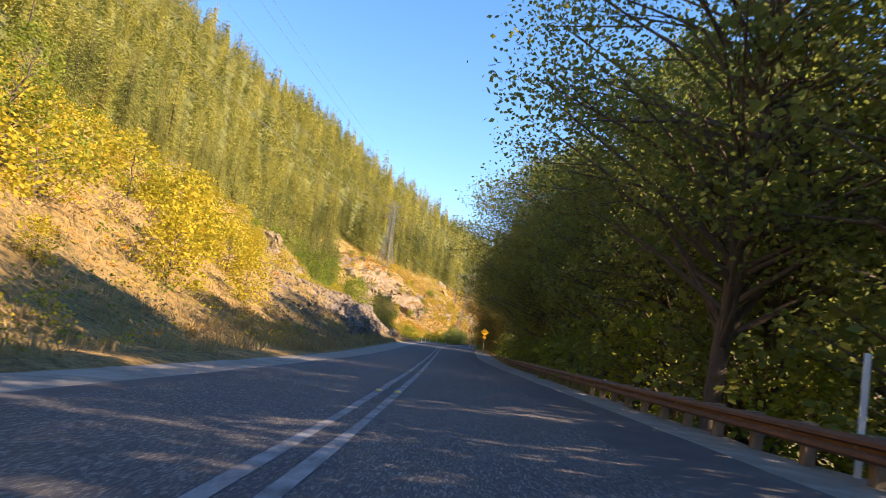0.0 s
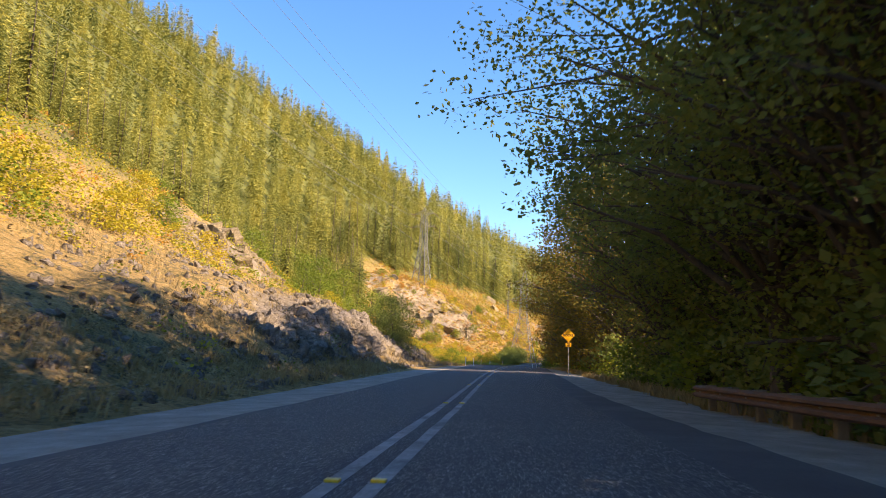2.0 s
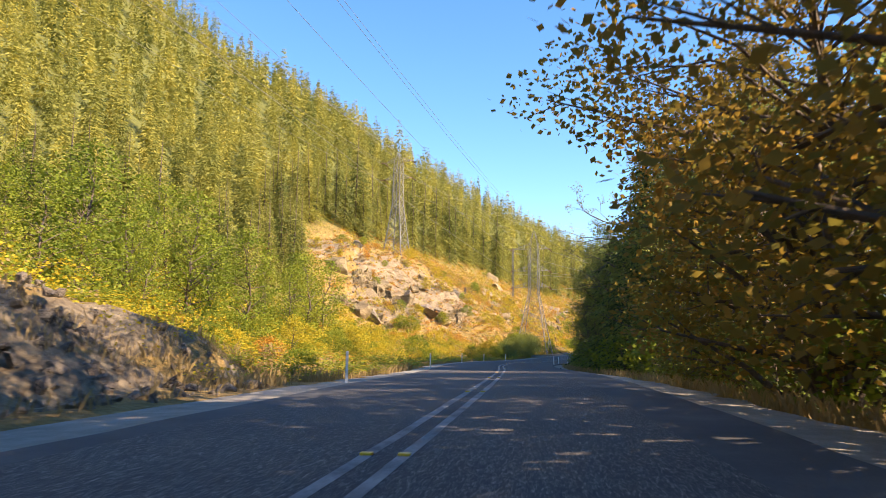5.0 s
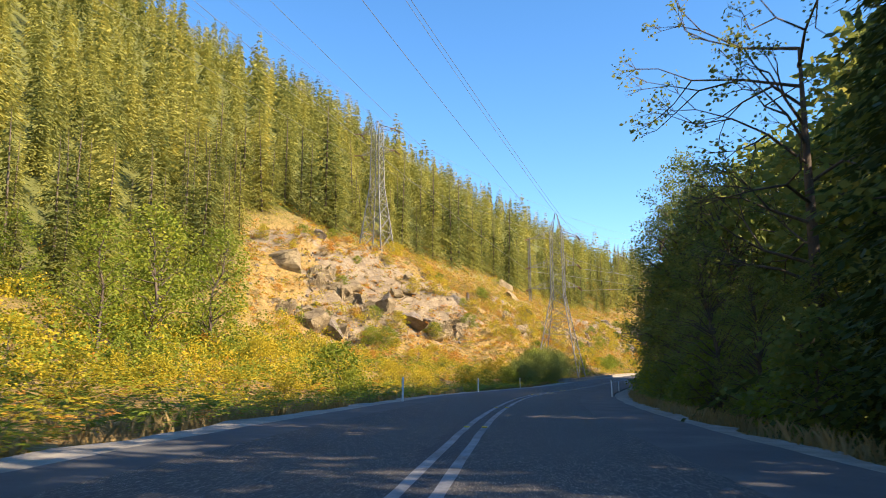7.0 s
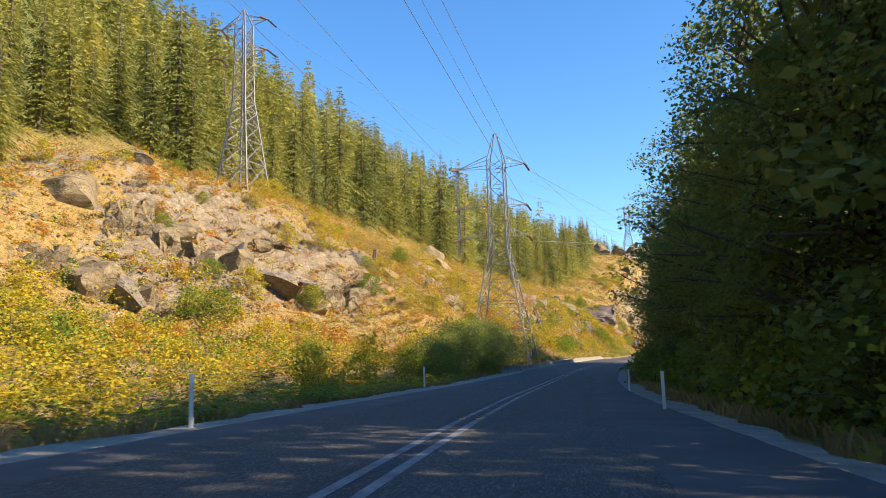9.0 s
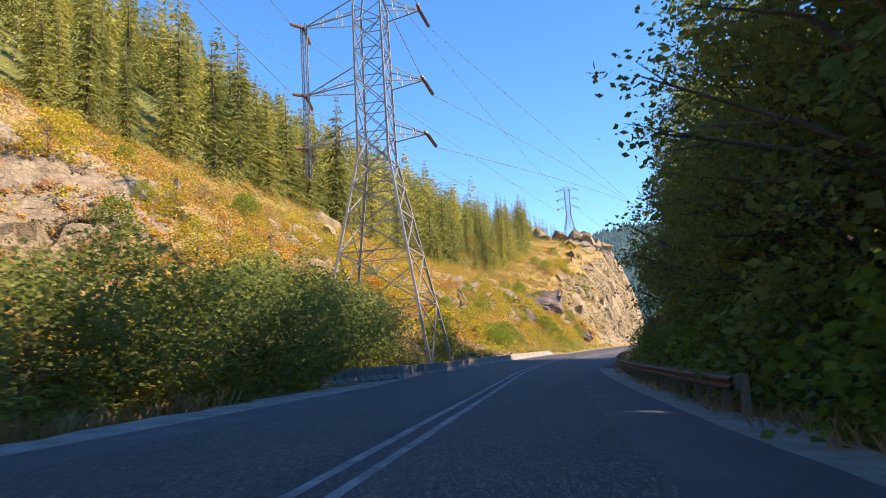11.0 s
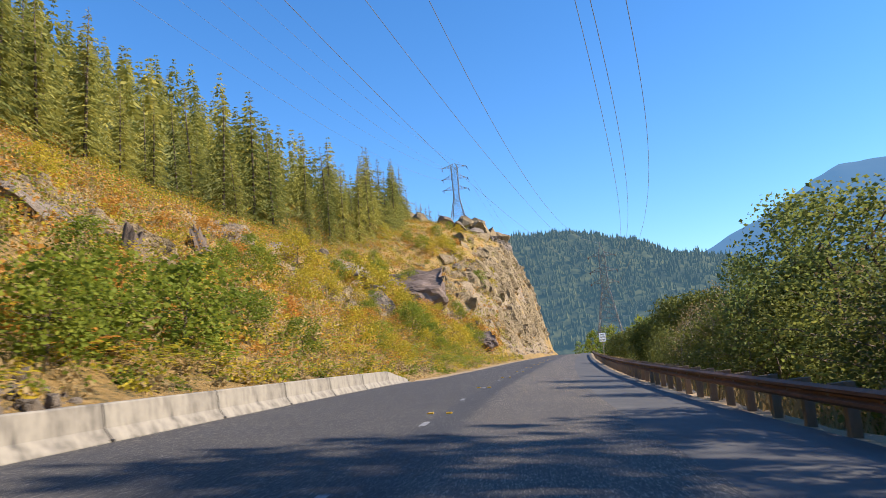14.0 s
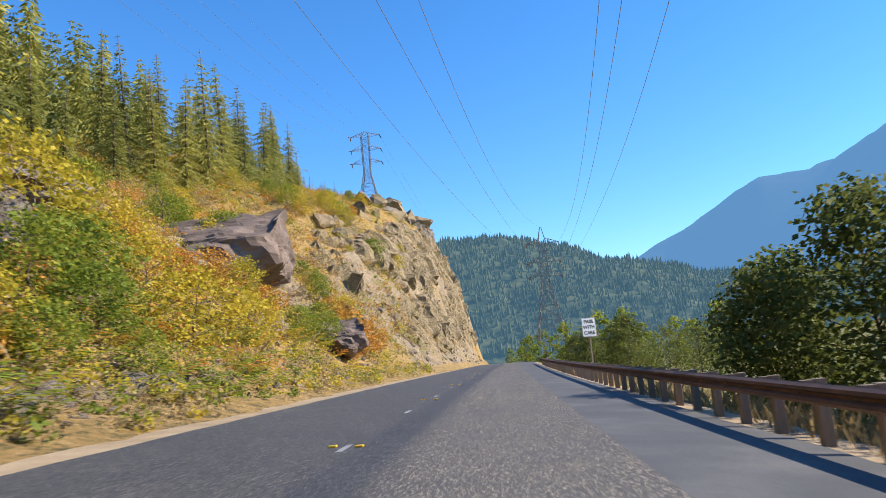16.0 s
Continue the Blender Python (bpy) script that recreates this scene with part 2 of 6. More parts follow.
def rock_material(name="rock", stops=None, size=1.0):
    """Broken rock: stains, strata, crooked joints of two sizes and a rough grain."""
    m, n, l = material(name)
    b = n["Principled BSDF"]
    big = tex(n, l, 0.22 * size, 6, 0.7)
    fine = tex(n, l, 3.0 * size, 12, 0.75, stretch=(1, 1, 1.8))
    crack = warped(n, l, 0.7 * size, 1.6 / size, (1, 1, 1.6), 0.8 * size)
    small = warped(n, l, 2.2 * size, 0.9 / size, (1, 0.7, 1.8), 1.8 * size)
    r = ramp(n, stops or [(0.3, (0.085, 0.064, 0.044)), (0.45, (0.19, 0.142, 0.08)), (0.58, (0.30, 0.232, 0.13)), (0.72, (0.45, 0.37, 0.225))])
    l.new(mixc(n, l, 0.55, big.outputs["Fac"], fine.outputs["Fac"]), r.inputs[0])
    c1 = ramp(n, [(0.0, (0.5, 0.46, 0.43)), (0.03, (0.8, 0.78, 0.76)), (0.10, (1, 1, 1))])
    l.new(crack.outputs["Distance"], c1.inputs[0])
    c2 = ramp(n, [(0.0, (0.7, 0.67, 0.64)), (0.06, (1, 1, 1))])
    l.new(small.outputs["Distance"], c2.inputs[0])
    dark = mixc(n, l, 1.0, c1.outputs[0], c2.outputs[0], 'MULTIPLY')
    l.new(mixc(n, l, 0.75, r.outputs[0], mixc(n, l, 1.0, r.outputs[0], dark, 'MULTIPLY')), b.inputs["Base Color"])
    b.inputs["Roughness"].default_value = 0.92
    bump(n, l, mixc(n, l, 0.45, fine.outputs["Fac"], dark), 0.9, 0.3, b)
    return m


MAT["rock"] = rock_material()
MAT["rock_grey"] = rock_material("rock_grey", [(0.3, (0.07, 0.056, 0.046)), (0.5, (0.19, 0.155, 0.12)), (0.7, (0.36, 0.30, 0.23))])
MAT["rock_brown"] = rock_material("rock_brown", [(0.3, (0.05, 0.036, 0.03)), (0.48, (0.13, 0.095, 0.078)), (0.62, (0.22, 0.165, 0.135)), (0.75, (0.42, 0.34, 0.26))], 0.5)


def terrain_material():
    """Bare rock where it is steep or marked rocky, dry grass and brush elsewhere."""
    m, n, l = material("hillside")
    b = n["Principled BSDF"]
    big = tex(n, l, 0.05, 5)
    mid = tex(n, l, 0.45, 6)
    fine = tex(n, l, 3.5, 8, 0.75)
    grass = ramp(n, [(0.25, (0.03, 0.028, 0.012)), (0.38, (0.10, 0.08, 0.026)), (0.48, (0.26, 0.17, 0.05)), (0.58, (0.34, 0.21, 0.068)), (0.68, (0.40, 0.28, 0.12)), (0.8, (0.5, 0.4, 0.23))])
    tuft = tex(n, l, 2.6, kind="voronoi")
    leafy = tex(n, l, 9.0, kind="voronoi")
    spots = mixc(n, l, 0.5, tuft.outputs["Color"], leafy.outputs["Color"])
    base = mixc(n, l, 0.5, mixc(n, l, 0.5, big.outputs["Fac"], mid.outputs["Fac"]), fine.outputs["Fac"])
    l.new(mixc(n, l, 0.45, base, spots), grass.inputs[0])
    green = ramp(n, [(0.3, (0.05, 0.06, 0.012)), (0.7, (0.16, 0.16, 0.03))])
    l.new(mixc(n, l, 0.5, mid.outputs["Fac"], fine.outputs["Fac"]), green.inputs[0])
    rock = ramp(n, [(0.32, (0.09, 0.07, 0.055)), (0.45, (0.19, 0.145, 0.095)), (0.58, (0.30, 0.235, 0.15)), (0.7, (0.42, 0.34, 0.225))])
    block = tex(n, l, 1.1, kind="voronoi", stretch=(1, 1, 1.8))
    joint = warped(n, l, 0.8, 1.5, (1, 1, 1.7), 0.7)
    l.new(mixc(n, l, 0.12, mixc(n, l, 0.6, mid.outputs["Fac"], fine.outputs["Fac"]), block.outputs["Color"]), rock.inputs[0])
    jr = ramp(n, [(0.0, (0.5, 0.46, 0.43)), (0.03, (0.78, 0.75, 0.72)), (0.12, (1, 1, 1))])
    l.new(joint.outputs["Distance"], jr.inputs[0])
    rockc = mixc(n, l, 0.85, rock.outputs[0], mixc(n, l, 1.0, rock.outputs[0], jr.outputs[0], 'MULTIPLY'))
    at = n.new("ShaderNodeAttribute")
    at.attribute_name = "rocky"
    ag = n.new("ShaderNodeAttribute")
    ag.attribute_name = "wooded"
    rk = n.new("ShaderNodeMath")
    rk.operation = 'MULTIPLY_ADD'
    l.new(mid.outputs["Fac"], rk.inputs[0])
    rk.inputs[1].default_value = 1.2
    l.new(at.outputs["Fac"], rk.inputs[2])
    rr = ramp(n, [(0.95, (0, 0, 0)), (1.1, (1, 1, 1))])
    sub = n.new("ShaderNodeMath")
    sub.operation = 'MULTIPLY'
    sub.inputs[1].default_value = 0.8
    l.new(rk.outputs[0], sub.inputs[0])
    l.new(sub.outputs[0], rr.inputs[0])
    c = mixc(n, l, ag.outputs["Fac"], grass.outputs[0], green.outputs[0])
    c = mixc(n, l, rr.outputs[0], c, rockc)
    l.new(c, b.inputs["Base Color"])
    b.inputs["Roughness"].default_value = 0.95
    bump(n, l, mixc(n, l, 0.6, mid.outputs["Fac"], fine.outputs["Fac"]), 0.9, 0.4, b)
    return m


MAT["terrain"] = terrain_material()


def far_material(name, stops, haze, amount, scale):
    """Distant woods seen through miles of air: the haze is painted in as an even bluish glow."""
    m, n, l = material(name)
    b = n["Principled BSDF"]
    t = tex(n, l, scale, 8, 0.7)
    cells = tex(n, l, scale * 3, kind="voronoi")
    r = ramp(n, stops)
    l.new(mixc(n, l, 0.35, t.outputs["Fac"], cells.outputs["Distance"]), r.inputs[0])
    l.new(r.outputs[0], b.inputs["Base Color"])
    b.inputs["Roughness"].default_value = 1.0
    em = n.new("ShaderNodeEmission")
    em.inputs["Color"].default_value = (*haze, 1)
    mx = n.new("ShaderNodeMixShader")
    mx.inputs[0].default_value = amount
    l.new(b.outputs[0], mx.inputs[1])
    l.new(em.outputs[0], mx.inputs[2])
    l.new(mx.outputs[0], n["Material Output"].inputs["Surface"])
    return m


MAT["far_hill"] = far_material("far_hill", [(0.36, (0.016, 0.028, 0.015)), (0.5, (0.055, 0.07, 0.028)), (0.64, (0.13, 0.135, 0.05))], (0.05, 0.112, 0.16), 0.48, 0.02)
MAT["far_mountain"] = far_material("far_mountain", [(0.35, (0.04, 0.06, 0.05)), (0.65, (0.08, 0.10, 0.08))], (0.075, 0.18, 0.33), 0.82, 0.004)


# ---- shaping helpers ----
def lattice(p, seed):
    """Value noise in -1..1 at an (n, 3) array of places."""
    i = np.floor(p).astype(np.int64)
    f = p - i
    f = f * f * (3 - 2 * f)
    out = np.zeros(len(p))
    for dx in (0, 1):
        for dy in (0, 1):
            for dz in (0, 1):
                k = (i[:, 0] + dx) * 374761393 + (i[:, 1] + dy) * 668265263 + (i[:, 2] + dz) * 2147483647 + seed * 974711
                k = (k ^ (k >> 13)) * 1274126177 & 0x7FFFFFFF
                v = ((k ^ (k >> 16)) & 0xFFFF) / 32767.5 - 1
                w = (f[:, 0] if dx else 1 - f[:, 0]) * (f[:, 1] if dy else 1 - f[:, 1]) * (f[:, 2] if dz else 1 - f[:, 2])
                out += v * w
    return out


def fbm(p, scale, octaves=4, seed=0):
    p = np.asarray(p, float) * scale
    out, a = np.zeros(len(p)), 1.0
    for o in range(octaves):
        out += a * lattice(p * 2.0 ** o, seed + o)
        a *= 0.5
    return out


def mesh_np(name, v, f, mat, smooth=False, slots=None):
    """A mesh from arrays: v (n, 3), f (m, k) with k of 3 or 4."""
    v, f = np.asarray(v, np.float32), np.asarray(f, np.int32)
    me = bpy.data.meshes.new(name)
    k = f.shape[1]
    me.vertices.add(len(v))
    me.vertices.foreach_set("co", v.ravel())
    me.loops.add(f.size)
    me.loops.foreach_set("vertex_index", f.ravel())
    me.polygons.add(len(f))
    me.polygons.foreach_set("loop_start", np.arange(0, f.size, k, dtype=np.int32))
    me.polygons.foreach_set("loop_total", np.full(len(f), k, np.int32))
    for m in (mat if isinstance(mat, (list, tuple)) else [mat]):
        me.materials.append(m)
    if slots is not None:
        me.polygons.foreach_set("material_index", np.asarray(slots, np.int32))
    me.polygons.foreach_set("use_smooth", np.full(len(f), smooth))
    me.update(calc_edges=True)
    me.validate()
    return me


def empty(name, label="", category="", group="", kind=""):
    return tagged(new(name), label, category, group, kind)


def part(name, bm, mat, parent, label=""):
    """Links a bmesh, or a finished mesh, as one part under a thing."""
    if isinstance(bm, bmesh.types.BMesh):
        me = bpy.data.meshes.new(name)
        bm.to_mesh(me)
        bm.free()
        me.materials.append(mat)
    else:
        me = bm
    ob = new(name, me)
    ob.parent = parent
    if label:
        ob["label"] = label
    return ob


def box(bm, x0, x1, y0, y1, z0, z1, bevel=0.0):
    r = bmesh.ops.create_cube(bm, size=1, matrix=Matrix.Translation(((x0 + x1) / 2, (y0 + y1) / 2, (z0 + z1) / 2)) @ Matrix.Diagonal((x1 - x0, y1 - y0, z1 - z0, 1)))
    if bevel:
        es = list({e for v in r["verts"] for e in v.link_edges})
        bmesh.ops.bevel(bm, geom=es, offset=bevel, segments=2, affect='EDGES', profile=0.6)
    return r


def bar(bm, a, b, w, sides=4, w2=None):
    """A straight tapered bar from a to b."""
    a, b = Vector(a), Vector(b)
    d = b - a
    m = Matrix.Translation((a + b) / 2) @ d.to_track_quat('Z', 'Y').to_matrix().to_4x4() @ pose(0, 0, 0, 0, 0, 45)
    bmesh.ops.create_cone(bm, cap_ends=True, segments=sides, radius1=w, radius2=w if w2 is None else w2, depth=d.length, matrix=m)


def tubes(segs, sides=5):
    """Arrays for many tapered limbs: each of a, b, radius at a, radius at b."""
    vs, fs, n = [], [], 0
    for a, b, ra, rb in segs:
        a, b = np.asarray(a, float), np.asarray(b, float)
        d = b - a
        d = d / max(np.linalg.norm(d), 1e-6)
        u = np.cross(d, (0.3, 0.9, 0.31))
        u /= np.linalg.norm(u)
        w = np.cross(d, u)
        an = np.arange(sides) * 2 * np.pi / sides
        ring = np.cos(an)[:, None] * u + np.sin(an)[:, None] * w
        vs += [a + ring * ra, b + ring * rb]
        i = np.arange(sides)
        fs.append(np.stack([n + i, n + (i + 1) % sides, n + sides + (i + 1) % sides, n + sides + i], 1))
        n += 2 * sides
    return np.concatenate(vs), np.concatenate(fs)


def leaf_cards(points, size, rng, flat=0.4, long=1.5):
    """One small pointed leaf (a folded kite) at each point."""
    n = len(points)
    d = rng.normal(size=(n, 3))
    d[:, 2] *= flat
    d[:, 2] -= 0.15
    d /= np.linalg.norm(d, axis=1, keepdims=True)
    u = np.cross(d, rng.normal(size=(n, 3)))
    u /= np.linalg.norm(u, axis=1, keepdims=True) + 1e-9
    s = (size * rng.uniform(0.6, 1.35, n))[:, None]
    p = np.asarray(points)
    v = np.stack([p, p + d * s * long * 0.45 + u * s * 0.5, p + d * s * long, p + d * s * long * 0.45 - u * s * 0.5], 1).reshape(-1, 3)
    return v, np.arange(4 * n).reshape(-1, 4)


# ---- the road's line ----
# x, y, z of the centre line, one point for each 24 to 28 m
LINE = [(-2.2, -75.0, 0.5), (-1.75, -25.0, 0.2), (-1.30, 0.0, 0.0), (-1.93, 22.6, -0.24), (-2.93, 46.6, -0.43), (-3.85, 70.7, -0.45), (-4.41, 94.1, -0.27), (-4.78, 119.3, -0.18),
        (-5.25, 145.1, -0.17), (-6.26, 170.7, -0.38), (-7.60, 195.5, -0.53), (-7.65, 219.5, -0.66), (-6.15, 244.0, -0.86), (-3.68, 268.8, -1.03), (-0.25, 295.0, -0.94),
        (4.17, 322.2, -0.71), (9.84, 348.4, -0.37), (16.56, 374.3, 0.0), (25.0, 402.3, 0.35)]


def smooth_line():
    pts = [Vector(p) for p in LINE]
    hd, p = radians(17.2), pts[-1].copy()
    for k in range(44):
        hd += radians(0.35 if k < 4 else -0.55 if 8 <= k < 20 else 0)
        p = p + Vector((math.sin(hd) * 26, math.cos(hd) * 26, 0.42 if k < 6 else 0.05))
        pts.append(p.copy())
    out = []
    for i in range(len(pts) - 1):
        a, b, c, d = pts[max(i - 1, 0)], pts[i], pts[i + 1], pts[min(i + 2, len(pts) - 1)]
        for k in range(10):
            t = k / 10
            out.append(0.5 * (2 * b + (c - a) * t + (2 * a - 5 * b + 4 * c - d) * t * t + (3 * b - a - 3 * c + d) * t ** 3))
    return np.array([tuple(p) for p in out])


RL = smooth_line()
_d = np.linalg.norm(np.diff(RL[:, :2], axis=0), axis=1)
RS = np.r_[0, np.cumsum(_d)]
RS -= np.interp(0.0, RL[:, 1], RS)
RH = np.unwrap(np.arctan2(np.gradient(RL[:, 0]), np.gradient(RL[:, 1])))
BANK_S, BANK_T = (-80, 0, 50, 75, 100, 165, 185, 240, 290, 400, 450, 560), (0.05, 0.055, 0.055, 0.03, 0.015, 0.015, -0.015, -0.03, -0.055, -0.065, -0.06, -0.02)


def place(s, lat, up=0.0):
    """World places at road stations s, lat metres to the right of the centre line, up metres over the road's plane."""
    s, lat, up = np.broadcast_arrays(np.asarray(s, float), np.asarray(lat, float), np.asarray(up, float))
    x, y, z, h = (np.interp(s, RS, a) for a in (RL[:, 0], RL[:, 1], RL[:, 2], RH))
    near = np.clip(lat, -9, 9)
    return np.stack([x + lat * np.cos(h), y - lat * np.sin(h), z + near * np.interp(s, BANK_S, BANK_T) + up], -1)


def heading(s):
    """Degrees to turn a thing's +y along the road."""
    return -math.degrees(float(np.interp(s, RS, RH)))


# ---- the lie of the land: cross-sections of the hill, distance from the centre line and height over the road ----
CUTS = []


def section(s, *pairs):
    CUTS.append((s, pairs[0::2], pairs[1::2]))


section(-120, 5, 0, 9, 0.2, 14, 3, 25, 9, 45, 22, 90, 55, 150, 99, 330, 223, 430, 251)
section(40, 5, 0, 9, 0.2, 14, 2.5, 22, 7.5, 45, 21, 90, 55, 150, 99, 330, 246, 450, 307)
section(85, 5, 0, 8.5, 0.2, 13, 3.0, 20, 5.4, 32, 12, 90, 52, 150, 97, 330, 232, 450, 279)
section(112, 5, 0, 8, 0.2, 12, 3.3, 17, 4.8, 25, 6.6, 33, 13, 90, 50, 150, 97, 330, 232, 450, 279)
section(138, 5, 0, 8.5, 0, 13, 2.4, 20, 5.0, 28, 8.0, 36, 14, 90, 48, 150, 95, 330, 232, 450, 279)
section(160, 5, 0, 9, -0.5, 25, 1.5, 42, 7, 60, 19, 90, 43, 150, 95, 330, 246, 450, 312)
section(240, 5, 0, 9, -0.6, 24, 0.6, 42, 6, 60, 17, 90, 42, 150, 95, 330, 246, 450, 312)
section(283, 5, 0, 9, -0.6, 22, 1.2, 38, 5, 46, 10.5, 56, 20, 66, 25, 90, 43, 150, 94, 330, 244, 450, 307)
section(303, 5, 0, 9, 0, 22, 2.5, 29, 6, 35, 11.5, 44, 19, 54, 28.5, 66, 29, 90, 44, 150, 94, 330, 240, 450, 302)
section(320, 5, 0, 9, 0.6, 15, 3.5, 30, 14, 47, 27.5, 60, 32, 90, 49, 150, 95, 330, 237, 450, 298)
section(345, 5, 0, 8, 1.0, 16, 6.0, 30, 14.5, 50, 27, 80, 48, 115, 76, 150, 101, 330, 228, 450, 288)
section(402, 5, 0, 8, 0.4, 12, 2.0, 26, 11.5, 32, 15, 50, 27, 86, 59, 115, 83, 150, 107, 330, 221, 450, 279)
section(455, 5, 0, 7.5, 0.5, 12, 4.2, 24, 12.5, 36, 19, 70, 37, 88, 55, 150, 103, 330, 214, 450, 265)
section(466, 5, 0, 7.5, 0.6, 11, 3.4, 18, 7.4, 24, 11.5, 36, 19.5, 70, 38, 88, 55, 150, 103, 330, 212, 450, 262)
section(480, 5, 0, 7.5, 0.8, 11, 5.0, 18, 10.0, 25, 14.5, 36, 21, 70, 40, 150, 102, 330, 209, 450, 256)
section(525, 5, 0, 7.5, 1.0, 11, 3.5, 13, 11, 17, 19, 26, 27, 64, 43, 110, 78, 150, 109, 330, 200, 450, 237)
section(600, 5, 0, 8, 1.0, 11, 8, 12.5, 17, 16, 27, 25, 40, 36, 46, 70, 52, 110, 78, 150, 101, 330, 177, 450, 205)
section(655, 5, 0, 8, 3, 13, 26, 22, 46, 34, 53, 60, 55, 110, 75, 150, 91, 330, 149, 450, 177)
section(745, 5, 0, 9, 4, 15, 30, 22, 50, 40, 52, 90, 66, 150, 89, 330, 130, 450, 149)
section(830, 5, 0, 12, 2, 30, 10, 60, 20, 150, 24, 330, 8, 450, 5)
section(1500, 5, 0, 60, 2, 150, 4, 330, 5, 450, 5)


def hill(s, left):
    """Height of the land over the road, left metres to the left of its centre line."""
    cs = [c[0] for c in CUTS]
    rows = np.stack([np.interp(left, c[1], c[2]) for c in CUTS])
    i = np.clip(np.searchsorted(cs, s) - 1, 0, len(cs) - 2)
    t = np.clip((s - np.take(cs, i)) / (np.take(cs, i + 1) - np.take(cs, i)), 0, 1)
    t = t * t * (3 - 2 * t)
    k = np.arange(len(left))
    return rows[i, k] * (1 - t) + rows[i + 1, k] * t


ROCKS_AT = [(108, 13.5, 26, 6), (132, 33, 16, 8), (120, 12, 40, 7), (303, 42, 24, 14), (316, 34, 18, 12), (300, 60, 12, 8), (340, 22, 8, 5), (365, 36, 10, 5), (425, 30, 14, 6), (470, 20, 14, 8), (500, 12, 26, 10), (545, 12, 46, 12), (600, 12, 40, 14), (655, 18, 30, 12), (640, 36, 16, 8), (690, 16, 40, 12)]


def rockiness(s, left):
    r = np.zeros_like(s)
    for s0, l0, ws, wl in ROCKS_AT:
        r = np.maximum(r, np.exp(-(((s - s0) / ws) ** 2 + ((left - l0) / wl) ** 2)))
    return r


TREE_S = (-120, 40, 100, 140, 170, 230, 270, 290, 305, 322, 345, 400, 440, 465, 490, 520, 560, 600, 625, 640, 660, 760, 900)
TREE_L = (40, 40, 42, 46, 46, 46, 50, 62, 76, 66, 56, 54, 50, 44, 39, 37, 43, 52, 58, 62, 62, 60, 60)


def land(s, lat):
    """Place of the land's surface and how rocky and wooded it is."""
    s, lat = np.asarray(s, float), np.asarray(lat, float)
    p = place(s, lat)
    left = np.maximum(-lat, 0)
    h = hill(s, left)
    rock = rockiness(s, left) * (left > 7)
    q = np.stack([s, lat, 0 * s], -1)
    amp = np.clip((left - 8) / 14, 0, 1)
    h = h + amp * (0.8 * fbm(q, 0.06, 3, 3) + 0.22 * fbm(q, 0.5, 2, 9)) + np.clip((left - 80) / 120, 0, 1) * 9 * fbm(q, 0.013, 3, 5)
    ledge = fbm(np.stack([s, h * 2.0, left * 0.3], -1), 0.16, 4, 21)
    calm = 1 - 0.6 * np.exp(-((s - 105) / 38) ** 2) * (left < 24)
    h = h + calm * rock * np.clip((left - 7) / 4, 0, 1) * (2.0 * np.round(ledge * 2.0) / 2.0 + 0.8 * fbm(q, 0.7, 3, 33))
    # to the river
    r = np.maximum(lat, 0)
    fall = np.interp(r, (4.9, 6.0, 9, 16, 40, 120, 200, 420), (0, -0.12, -0.7, -2.2, -4.5, -5.5, -2, 12))
    h = np.where(lat > 0, fall + 0.25 * np.clip((r - 6) / 6, 0, 1) * fbm(q, 0.3, 3, 13), h)
    under = np.clip(1 - (np.abs(lat) - np.where(lat > 0, 6.3, 5.6)) / 0.6, 0, 1)
    p[:, 2] += h - 0.16 * under
    wood = np.clip((left - np.interp(s, TREE_S, TREE_L)) / 12 + 0.5, 0, 1) * (lat < 0) + np.clip((r - 7) / 4, 0, 1) * 0.8
    return p, rock, wood


def ground_mesh():
    s = np.r_[np.arange(-130, -10, 6.0), np.arange(-10, 520, 1.4), np.arange(520, 760, 2.5), np.arange(760, 1500, 20.0)]
    left = np.r_[np.arange(5, 30, 0.75), np.arange(30, 70, 1.5), np.arange(70, 150, 4), np.arange(150, 451, 15)]
    lat = np.r_[-left[::-1], -4, 0, 4, np.arange(5, 20, 1.0), np.arange(20, 60, 4), np.arange(60, 421, 30)]
    S, L = np.meshgrid(s, lat, indexing="ij")
    p, rock, wood = land(S.ravel(), L.ravel())
    i = np.arange(len(s) * len(lat)).reshape(len(s), len(lat))
    f = np.stack([i[:-1, :-1], i[:-1, 1:], i[1:, 1:], i[1:, :-1]], -1).reshape(-1, 4)
    me = mesh_np("ground", p, f, MAT["terrain"], True)
    for name, v in (("rocky", rock), ("wooded", wood)):
        a = me.attributes.new(name, 'FLOAT', 'POINT')
        a.data.foreach_set("value", v.astype(np.float32))
    tagged(new("ground", me), "steep dry grassy and rocky valley side above the road", "ground", kind="structure")


def line_drift(s):
    """How far the painted lines stray from the road's middle."""
    return np.interp(s, (20, 66, 102, 125, 168, 220, 250, 292, 316, 322, 366, 417), (0, 0.15, -0.08, 0, 0.15, 0.13, 0.2, 0.28, 0.02, 0, -0.37, -0.55))


EDGE_LEFT = ((-120, 0, 40, 66, 105, 140, 172, 230, 297, 400), (-4.2, -4.1, -3.9, -3.65, -3.65, -4.5, -4.9, -4.9, -4.6, -4.4))
EDGE_RIGHT = ((-120, 5, 50, 70, 105, 150, 175, 225, 300, 335, 400), (5.1, 5.1, 4.5, 4.3, 4.5, 5.1, 5.4, 5.6, 5.0, 4.7, 4.7))


